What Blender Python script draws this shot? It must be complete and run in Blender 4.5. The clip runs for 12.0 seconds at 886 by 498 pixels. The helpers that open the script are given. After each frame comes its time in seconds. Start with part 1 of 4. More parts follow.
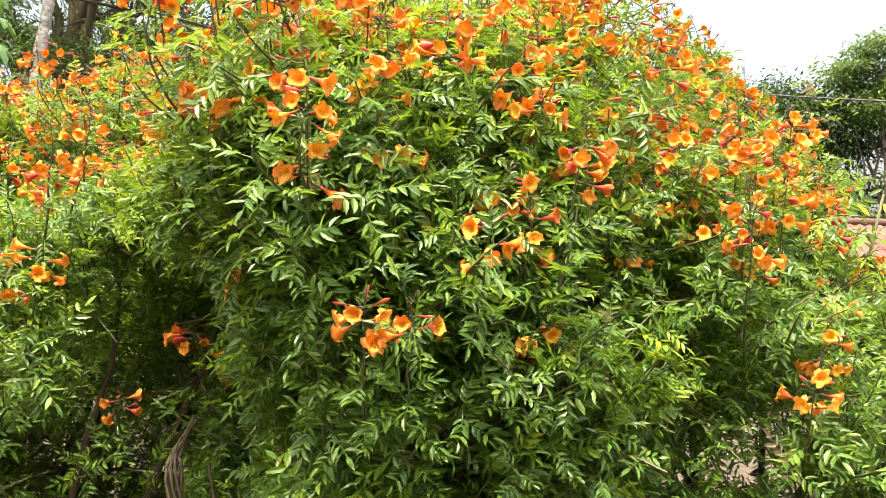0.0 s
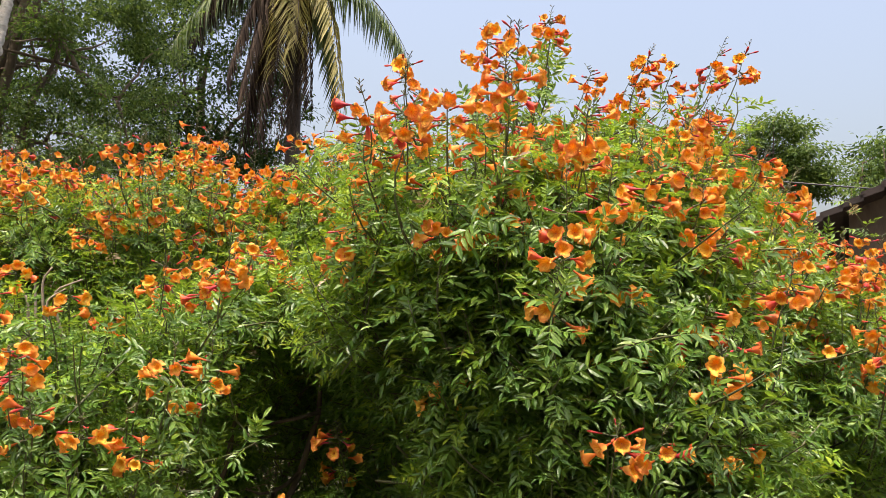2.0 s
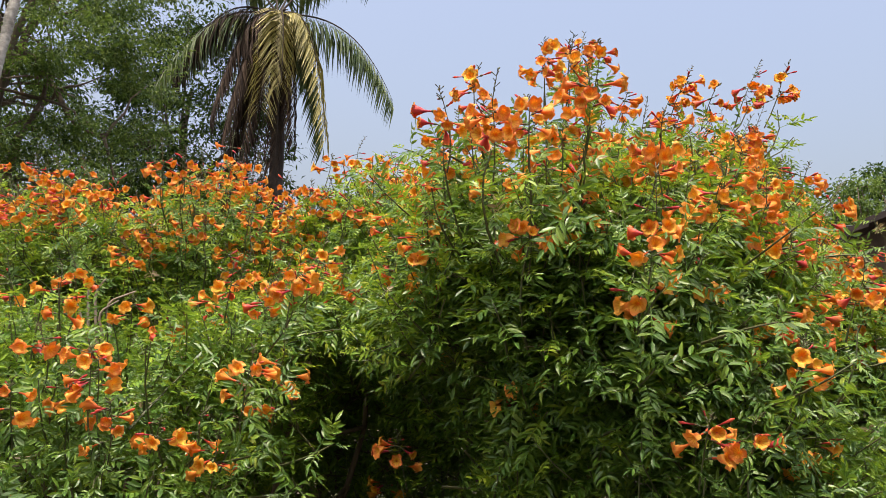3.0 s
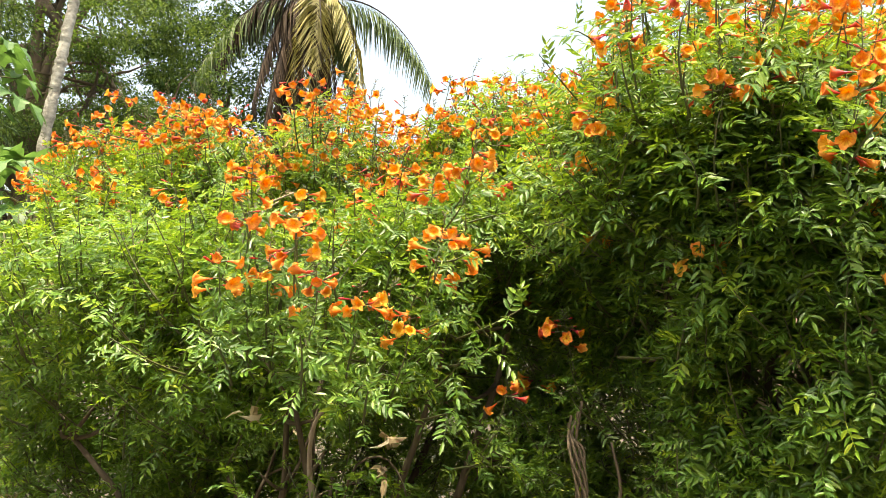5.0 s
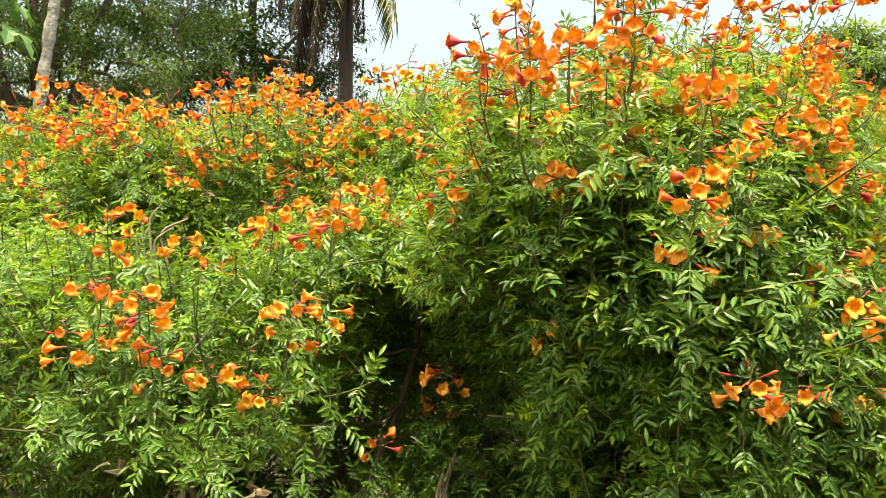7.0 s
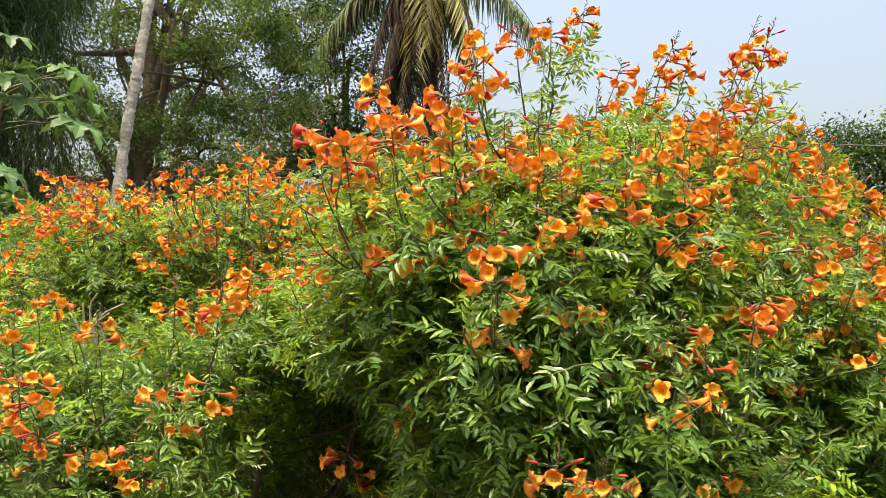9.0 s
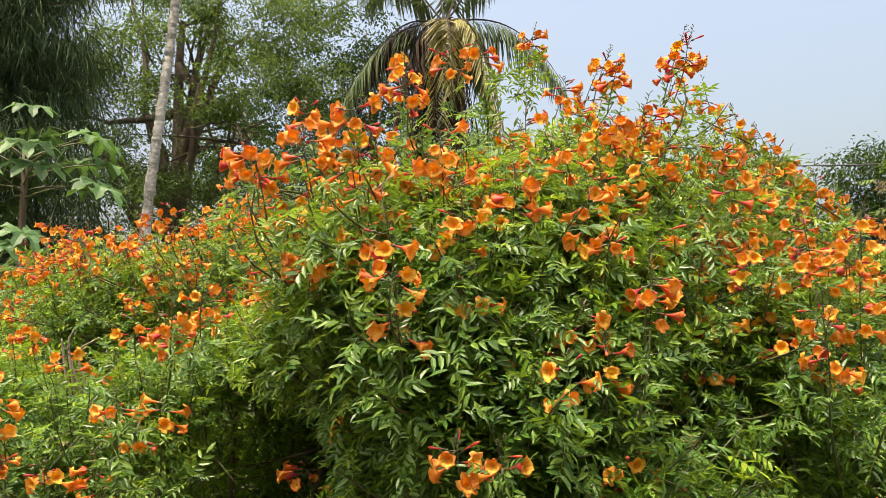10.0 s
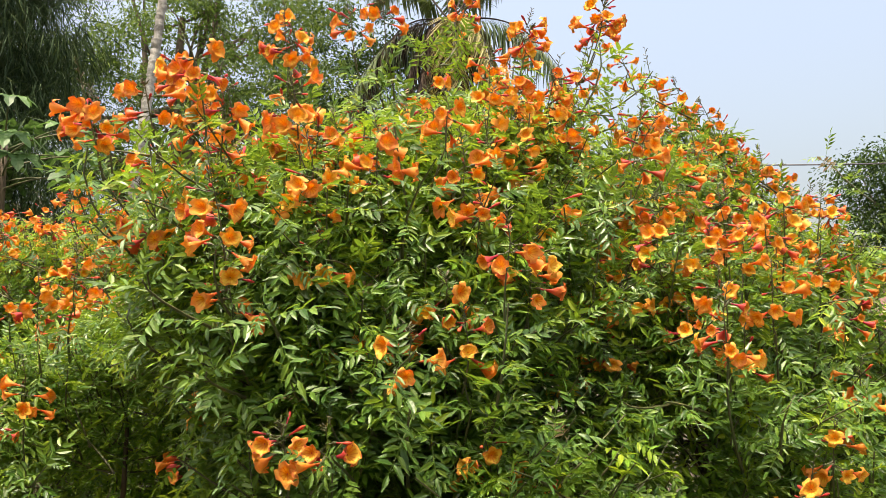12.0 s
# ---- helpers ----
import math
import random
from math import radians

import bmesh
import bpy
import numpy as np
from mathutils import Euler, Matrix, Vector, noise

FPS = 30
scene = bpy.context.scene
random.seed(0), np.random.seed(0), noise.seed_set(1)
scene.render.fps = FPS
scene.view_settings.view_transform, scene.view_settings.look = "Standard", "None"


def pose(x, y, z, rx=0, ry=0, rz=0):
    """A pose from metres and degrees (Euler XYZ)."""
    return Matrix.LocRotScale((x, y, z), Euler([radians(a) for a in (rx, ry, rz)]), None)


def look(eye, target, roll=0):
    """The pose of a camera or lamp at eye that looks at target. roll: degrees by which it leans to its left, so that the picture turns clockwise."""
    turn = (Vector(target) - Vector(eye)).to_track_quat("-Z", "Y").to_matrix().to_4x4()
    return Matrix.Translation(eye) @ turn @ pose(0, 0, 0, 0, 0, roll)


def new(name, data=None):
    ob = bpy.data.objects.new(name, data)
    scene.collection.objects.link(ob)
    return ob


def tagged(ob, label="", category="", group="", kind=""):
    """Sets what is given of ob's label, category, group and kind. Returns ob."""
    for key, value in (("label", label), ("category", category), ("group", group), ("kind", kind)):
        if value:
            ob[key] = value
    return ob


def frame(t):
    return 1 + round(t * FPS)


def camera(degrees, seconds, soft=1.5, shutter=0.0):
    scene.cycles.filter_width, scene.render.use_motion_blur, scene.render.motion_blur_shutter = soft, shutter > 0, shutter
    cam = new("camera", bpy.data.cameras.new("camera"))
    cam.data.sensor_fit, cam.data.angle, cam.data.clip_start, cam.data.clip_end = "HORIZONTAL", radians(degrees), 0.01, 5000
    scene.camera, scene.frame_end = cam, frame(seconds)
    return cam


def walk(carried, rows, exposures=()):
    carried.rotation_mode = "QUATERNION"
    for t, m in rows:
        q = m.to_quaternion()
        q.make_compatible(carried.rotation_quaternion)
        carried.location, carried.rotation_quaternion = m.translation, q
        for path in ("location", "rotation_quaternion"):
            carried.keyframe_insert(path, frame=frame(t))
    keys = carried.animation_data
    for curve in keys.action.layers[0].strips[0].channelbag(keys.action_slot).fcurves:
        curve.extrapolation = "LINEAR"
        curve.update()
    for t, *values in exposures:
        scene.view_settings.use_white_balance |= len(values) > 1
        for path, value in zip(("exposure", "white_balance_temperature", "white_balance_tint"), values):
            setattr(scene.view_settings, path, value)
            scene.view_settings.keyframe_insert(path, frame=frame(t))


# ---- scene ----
cam = camera(55.5, 12.0, 0.4)
PATH = [
    (0, (0.332, -1.415, 1.43), (0.211, 0.579, 1.521), 2.9),
    (0.5, (0.234, -1.394, 1.463), (0.111, 0.597, 1.597), 2.6),
    (1, (-0.004, -1.411, 1.496), (-0.082, 0.581, 1.656), 2.5),
    (1.5, (-0.239, -1.49, 1.544), (-0.164, 0.501, 1.71), 2.5),
    (2, (-0.324, -1.572, 1.53), (-0.197, 0.411, 1.766), 3.4),
    (2.5, (-0.43, -1.607, 1.5), (-0.254, 0.36, 1.814), 3.3),
    (3, (-0.548, -1.581, 1.423), (-0.368, 0.382, 1.762), 3.2),
    (3.5, (-0.626, -1.576, 1.367), (-0.446, 0.386, 1.706), 2.4),
    (3.7, (-0.723, -1.594, 1.317), (-0.566, 0.371, 1.656), 2.1),
    (5.3, (-0.893, -1.545, 1.117), (-0.785, 0.432, 1.399), 1.8),
    (5.5, (-0.875, -1.536, 1.129), (-0.749, 0.455, 1.285), 1.8),
    (6, (-0.721, -1.536, 1.282), (-0.617, 0.462, 1.301), 1.6),
    (6.5, (-0.586, -1.536, 1.463), (-0.527, 0.463, 1.463), 2.4),
    (7, (-0.471, -1.556, 1.564), (-0.453, 0.443, 1.608), 2.9),
    (7.5, (-0.387, -1.584, 1.647), (-0.388, 0.413, 1.756), 3.0),
    (7.7, (-0.366, -1.586, 1.656), (-0.363, 0.41, 1.778), 3.1),
    (9.3, (0.199, -1.525, 1.586), (-0.108, 0.442, 1.79), 0.8),
    (9.5, (0.254, -1.536, 1.552), (-0.068, 0.427, 1.766), -0.4),
    (10, (0.372, -1.561, 1.516), (0.029, 0.384, 1.825), -0.8),
    (10.5, (0.445, -1.547, 1.456), (0.133, 0.4, 1.794), -0.7),
    (11, (0.546, -1.492, 1.462), (0.264, 0.463, 1.777), -1.0),
    (11.5, (0.628, -1.419, 1.451), (0.307, 0.527, 1.778), -0.2),
    (12, (0.639, -1.321, 1.473), (0.262, 0.618, 1.788), -0.2),
]
# seconds, stops, white balance and tint
EXPOSURES = [(0, 2.02, 7050, 13), (1, 1.65, 7100, 16), (2, 1.15, 6800, 17), (2.5, 0.92, 6600, 18), (3.7, 1.00, 6700, 18), (5.4, 2.25, 7900, 3), (6.0, 2.67, 8300, 1),
             (6.6, 2.20, 8400, 0), (7.0, 1.72, 7700, 1), (7.5, 1.35, 7100, 11), (9.5, 1.31, 7100, 12), (10.5, 1.09, 7050, 13), (12, 1.32, 7050, 14)]
walk(cam, [(t, look(eye, target, roll)) for t, eye, target, roll in PATH], EXPOSURES)

# ---- world, sun, exposure ----
SUN_ELEVATION, SUN_AZIMUTH = 75.0, 207.0     # degrees; azimuth clockwise from +y, where the sun stands


def daylight():
    world = bpy.data.worlds.new("hazy_sky")
    scene.world = world
    world.use_nodes = True
    tree = world.node_tree
    tree.nodes.clear()
    sky = tree.nodes.new("ShaderNodeTexSky")
    sky.sky_type = "NISHITA"
    sky.sun_disc = False
    sky.sun_elevation = radians(SUN_ELEVATION)
    sky.sun_rotation = radians(SUN_AZIMUTH)
    sky.air_density, sky.dust_density, sky.ozone_density = 1.5, 10.0, 1.2
    back = tree.nodes.new("ShaderNodeBackground")
    back.inputs["Strength"].default_value = 0.15
    out = tree.nodes.new("ShaderNodeOutputWorld")
    tree.links.new(sky.outputs[0], back.inputs["Color"])
    tree.links.new(back.outputs[0], out.inputs["Surface"])
    lamp = bpy.data.lights.new("sun", "SUN")
    lamp.energy, lamp.angle, lamp.color = 2.45, radians(0.6), (1.0, 0.94, 0.82)
    a, e = radians(SUN_AZIMUTH), radians(SUN_ELEVATION)
    towards = Vector((math.sin(a) * math.cos(e), math.cos(a) * math.cos(e), math.sin(e)))
    sun = new("sun", lamp)
    sun.matrix_world = look(towards * 40, (0, 0, 0))


daylight()


# ---- materials ----
def material(name):
    m = bpy.data.materials.new(name)
    m.use_nodes = True
    nodes, links = m.node_tree.nodes, m.node_tree.links
    return m, nodes, links, nodes["Principled BSDF"], nodes["Material Output"]


def ramp(nodes, stops):
    r = nodes.new("ShaderNodeValToRGB")
    while len(r.color_ramp.elements) < len(stops):
        r.color_ramp.elements.new(0.5)
    for el, (at, col) in zip(r.color_ramp.elements, stops):
        el.position, el.color = at, (*col, 1)
    return r


def math_node(nodes, links, op, a, b):
    n = nodes.new("ShaderNodeMath")
    n.operation = op
    for slot, v in zip(n.inputs, (a, b)):
        if isinstance(v, bpy.types.NodeSocket):
            links.new(v, slot)
        else:
            slot.default_value = v
    return n.outputs[0]


def noise_node(nodes, scale, detail=4.0, rough=0.55):
    n = nodes.new("ShaderNodeTexNoise")
    n.inputs["Scale"].default_value, n.inputs["Detail"].default_value, n.inputs["Roughness"].default_value = scale, detail, rough
    return n


def world_noise(nodes, links, scale, detail=4.0):
    pos = nodes.new("ShaderNodeNewGeometry")
    n = noise_node(nodes, scale, detail)
    links.new(pos.outputs["Position"], n.inputs["Vector"])
    return n.outputs["Fac"]


def leaf_material(name, stops, gloss=0.38, through_colour=(0.30, 0.42, 0.03), through_share=0.35, patch=3.0, shine=0.5):
    """Leaf tissue: glossy cuticle over a green that lets light through; varies leaf by leaf and patch by patch."""
    m, nodes, links, bsdf, out = material(name)
    geo, info = nodes.new("ShaderNodeNewGeometry"), nodes.new("ShaderNodeObjectInfo")
    island = math_node(nodes, links, "FRACT", math_node(nodes, links, "ADD", geo.outputs["Random Per Island"], info.outputs["Random"]), 0)
    patchy = world_noise(nodes, links, patch, 3.0)
    mix = math_node(nodes, links, "ADD", math_node(nodes, links, "MULTIPLY", island, 0.62), math_node(nodes, links, "MULTIPLY", patchy, 0.42))
    colour = ramp(nodes, stops)
    links.new(mix, colour.inputs[0])
    links.new(colour.outputs[0], bsdf.inputs["Base Color"])
    fine = noise_node(nodes, 180.0, 2.0)
    links.new(geo.outputs["Position"], fine.inputs["Vector"])
    rough = math_node(nodes, links, "ADD", math_node(nodes, links, "MULTIPLY", fine.outputs["Fac"], 0.25), gloss - 0.1)
    links.new(rough, bsdf.inputs["Roughness"])
    bsdf.inputs["Specular IOR Level"].default_value = shine
    bump = nodes.new("ShaderNodeBump")
    bump.inputs["Strength"].default_value, bump.inputs["Distance"].default_value = 0.25, 0.002
    links.new(fine.outputs["Fac"], bump.inputs["Height"])
    links.new(bump.outputs[0], bsdf.inputs["Normal"])
    glow = nodes.new("ShaderNodeBsdfTranslucent")
    tint = nodes.new("ShaderNodeMix")
    tint.data_type, tint.blend_type = "RGBA", "MIX"
    tint.inputs[0].default_value = 0.5
    tint.inputs[7].default_value = (*through_colour, 1)
    links.new(colour.outputs[0], tint.inputs[6])
    links.new(tint.outputs[2], glow.inputs["Color"])
    both = nodes.new("ShaderNodeMixShader")
    both.inputs[0].default_value = through_share
    links.new(bsdf.outputs[0], both.inputs[1])
    links.new(glow.outputs[0], both.inputs[2])
    links.new(both.outputs[0], out.inputs["Surface"])
    return m


def petal_material(name, stops, through_share, stain=None):
    """Petal tissue, coloured along the tube by the u of its map; streaked round it by the v."""
    m, nodes, links, bsdf, out = material(name)
    uv = nodes.new("ShaderNodeUVMap")
    uv.uv_map = "along"
    split = nodes.new("ShaderNodeSeparateXYZ")
    links.new(uv.outputs[0], split.inputs[0])
    info, geo = nodes.new("ShaderNodeObjectInfo"), nodes.new("ShaderNodeNewGeometry")
    drift = math_node(nodes, links, "MULTIPLY", math_node(nodes, links, "SUBTRACT", info.outputs["Random"], 0.5), 0.42)
    fine = noise_node(nodes, 140.0, 3.0)
    links.new(geo.outputs["Position"], fine.inputs["Vector"])
    drift = math_node(nodes, links, "ADD", drift, math_node(nodes, links, "MULTIPLY", math_node(nodes, links, "SUBTRACT", fine.outputs["Fac"], 0.5), 0.22))
    u = math_node(nodes, links, "ADD", split.outputs["X"], drift)
    colour = ramp(nodes, stops)
    links.new(u, colour.inputs[0])
    last = colour.outputs[0]
    if stain:
        wave = math_node(nodes, links, "SINE", math_node(nodes, links, "MULTIPLY", split.outputs["Y"], 62.8), 0)
        streak = math_node(nodes, links, "GREATER_THAN", wave, 0.55)
        deep = math_node(nodes, links, "LESS_THAN", split.outputs["X"], 0.72)
        mix = nodes.new("ShaderNodeMix")
        mix.data_type = "RGBA"
        links.new(math_node(nodes, links, "MULTIPLY", math_node(nodes, links, "MULTIPLY", streak, deep), 0.4), mix.inputs[0])
        links.new(last, mix.inputs[6])
        mix.inputs[7].default_value = (*stain, 1)
        last = mix.outputs[2]
    links.new(last, bsdf.inputs["Base Color"])
    bsdf.inputs["Roughness"].default_value = 0.5
    bsdf.inputs["Specular IOR Level"].default_value = 0.3
    glow = nodes.new("ShaderNodeBsdfTranslucent")
    links.new(last, glow.inputs["Color"])
    both = nodes.new("ShaderNodeMixShader")
    both.inputs[0].default_value = through_share
    links.new(bsdf.outputs[0], both.inputs[1])
    links.new(glow.outputs[0], both.inputs[2])
    links.new(both.outputs[0], out.inputs["Surface"])
    return m


def rough_material(name, stops, scale, bump=0.4, distance=0.01, roughness=0.85, stretch=(1, 1, 1)):
    """Bark, soil, plaster, thatch: two scales of noise in colour and relief."""
    m, nodes, links, bsdf, _ = material(name)
    geo, mapping = nodes.new("ShaderNodeNewGeometry"), nodes.new("ShaderNodeMapping")
    mapping.inputs["Scale"].default_value = stretch
    links.new(geo.outputs["Position"], mapping.inputs["Vector"])
    a, b = noise_node(nodes, scale, 6.0, 0.6), noise_node(nodes, scale * 0.13, 3.0)
    links.new(mapping.outputs[0], a.inputs["Vector"])
    links.new(mapping.outputs[0], b.inputs["Vector"])
    mix = math_node(nodes, links, "ADD", math_node(nodes, links, "MULTIPLY", a.outputs["Fac"], 0.6), math_node(nodes, links, "MULTIPLY", b.outputs["Fac"], 0.4))
    colour = ramp(nodes, stops)
    links.new(mix, colour.inputs[0])
    links.new(colour.outputs[0], bsdf.inputs["Base Color"])
    bsdf.inputs["Roughness"].default_value = roughness
    relief = nodes.new("ShaderNodeBump")
    relief.inputs["Strength"].default_value, relief.inputs["Distance"].default_value = bump, distance
    links.new(a.outputs["Fac"], relief.inputs["Height"])
    links.new(relief.outputs[0], bsdf.inputs["Normal"])
    return m


LEAF = leaf_material("shrub_leaf", [(0.15, (0.028, 0.080, 0.013)), (0.45, (0.066, 0.158, 0.021)), (0.70, (0.118, 0.228, 0.027)), (0.92, (0.205, 0.305, 0.040))], 0.36, (0.32, 0.47, 0.025), 0.38, shine=0.5)
YOUNG = leaf_material("young_leaf", [(0.2, (0.110, 0.25, 0.020)), (0.6, (0.21, 0.34, 0.026)), (0.9, (0.32, 0.39, 0.035))], through_colour=(0.38, 0.48, 0.025), through_share=0.42, shine=0.35)
DRY = leaf_material("dry_leaf", [(0.2, (0.20, 0.14, 0.07)), (0.6, (0.36, 0.28, 0.16)), (0.9, (0.5, 0.44, 0.32))], 0.6, (0.4, 0.3, 0.12), 0.2)
LITTER = leaf_material("fallen_leaf", [(0.2, (0.07, 0.05, 0.028)), (0.6, (0.14, 0.10, 0.06)), (0.9, (0.24, 0.19, 0.12))], 0.7, (0.2, 0.14, 0.06), 0.1)
FAR_LEAF = leaf_material("tree_leaf", [(0.15, (0.009, 0.026, 0.008)), (0.5, (0.026, 0.060, 0.013)), (0.85, (0.080, 0.130, 0.024))], 0.6, (0.10, 0.18, 0.025), 0.22, 0.6, 0.12)
NEEDLE = leaf_material("drooping_needle", [(0.15, (0.016, 0.034, 0.016)), (0.5, (0.036, 0.070, 0.027)), (0.85, (0.075, 0.115, 0.040))], 0.6, (0.11, 0.17, 0.05), 0.18, 0.8, 0.15)
CANOPY_LEAF = leaf_material("canopy_leaf", [(0.15, (0.018, 0.046, 0.014)), (0.5, (0.054, 0.112, 0.026)), (0.85, (0.150, 0.220, 0.042))], 0.5, (0.22, 0.33, 0.04), 0.38, 0.8, 0.3)
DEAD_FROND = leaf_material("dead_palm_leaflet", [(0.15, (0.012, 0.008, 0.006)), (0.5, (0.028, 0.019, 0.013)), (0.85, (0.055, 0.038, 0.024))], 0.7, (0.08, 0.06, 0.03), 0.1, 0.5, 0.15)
BROAD = leaf_material("lobed_leaf", [(0.15, (0.034, 0.090, 0.026)), (0.5, (0.064, 0.148, 0.040)), (0.9, (0.11, 0.22, 0.060))], 0.5, (0.2, 0.36, 0.05), 0.35, 1.5)
FROND = leaf_material("palm_leaflet", [(0.15, (0.022, 0.050, 0.016)), (0.5, (0.055, 0.095, 0.026)), (0.85, (0.12, 0.16, 0.045))], 0.35, (0.18, 0.24, 0.04), 0.22, 0.5)
OLD_FROND = leaf_material("fading_palm_leaflet", [(0.15, (0.11, 0.105, 0.025)), (0.5, (0.22, 0.205, 0.055)), (0.85, (0.36, 0.33, 0.11))], 0.5, (0.4, 0.36, 0.1), 0.3, 0.5)
PETAL_OUT = petal_material("petal_outside", [(0.0, (0.48, 0.060, 0.040)), (0.35, (0.70, 0.17, 0.032)), (0.68, (0.88, 0.34, 0.050)), (1.0, (0.92, 0.48, 0.090))], 0.38)
PETAL_IN = petal_material("petal_inside", [(0.30, (0.82, 0.40, 0.020)), (0.52, (0.95, 0.68, 0.070)), (0.70, (0.94, 0.54, 0.080)), (1.0, (0.88, 0.31, 0.075))], 0.46, stain=(0.66, 0.16, 0.02))
PETAL_RED = petal_material("red_petal_outside", [(0.0, (0.34, 0.022, 0.050)), (0.5, (0.56, 0.065, 0.052)), (1.0, (0.82, 0.22, 0.060))], 0.28)
PETAL_GOLD = petal_material("golden_petal_inside", [(0.30, (0.86, 0.50, 0.020)), (0.52, (0.95, 0.74, 0.085)), (0.75, (0.95, 0.65, 0.085)), (1.0, (0.92, 0.48, 0.070))], 0.46, stain=(0.76, 0.32, 0.02))
STALK = rough_material("green_stalk", [(0.3, (0.040, 0.070, 0.016)), (0.7, (0.10, 0.085, 0.035))], 60.0, 0.2, 0.002, 0.6)
BARK = rough_material("shrub_bark", [(0.3, (0.045, 0.032, 0.02)), (0.7, (0.13, 0.10, 0.065))], 45.0, 0.6, 0.004, 0.85, (1, 1, 0.25))
DRY_WOOD = rough_material("dead_wood", [(0.3, (0.17, 0.13, 0.09)), (0.7, (0.36, 0.30, 0.23))], 60.0, 0.6, 0.003, 0.9, (1, 1, 0.3))
TREE_BARK = rough_material("tree_bark", [(0.3, (0.05, 0.038, 0.026)), (0.7, (0.15, 0.115, 0.08))], 9.0, 0.7, 0.02, 0.9, (1, 1, 0.3))
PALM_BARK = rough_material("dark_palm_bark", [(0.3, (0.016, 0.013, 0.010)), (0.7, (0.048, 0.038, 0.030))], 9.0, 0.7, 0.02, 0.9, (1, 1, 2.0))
PALE_BARK = rough_material("pale_ringed_bark", [(0.35, (0.13, 0.125, 0.105)), (0.52, (0.33, 0.325, 0.285)), (0.68, (0.50, 0.50, 0.45))], 16.0, 0.9, 0.02, 0.9, (1.0, 1.0, 1.6))
SOIL = rough_material("dark_garden_soil", [(0.3, (0.035, 0.028, 0.018)), (0.6, (0.075, 0.058, 0.038)), (0.8, (0.13, 0.105, 0.07))], 6.0, 0.6, 0.02, 0.95)
THATCH = rough_material("dark_roof_tiles", [(0.3, (0.008, 0.0055, 0.0045)), (0.7, (0.026, 0.017, 0.014))], 5.0, 0.5, 0.03, 0.85)
SHEET = rough_material("rusty_corrugated_sheet", [(0.3, (0.08, 0.034, 0.026)), (0.6, (0.13, 0.068, 0.053)), (0.8, (0.19, 0.125, 0.105))], 3.0, 0.25, 0.005, 0.6)
PLASTER = rough_material("weathered_plaster", [(0.3, (0.30, 0.29, 0.26)), (0.7, (0.55, 0.53, 0.48))], 4.0, 0.3, 0.01, 0.9)
WALL = rough_material("weathered_unseen_wall", [(0.3, (0.10, 0.085, 0.065)), (0.7, (0.20, 0.17, 0.135))], 4.0, 0.3, 0.01, 0.9)
RUBBER = rough_material("cable_sheath", [(0.3, (0.02, 0.02, 0.022)), (0.7, (0.05, 0.05, 0.055))], 20.0, 0.1, 0.001, 0.6)


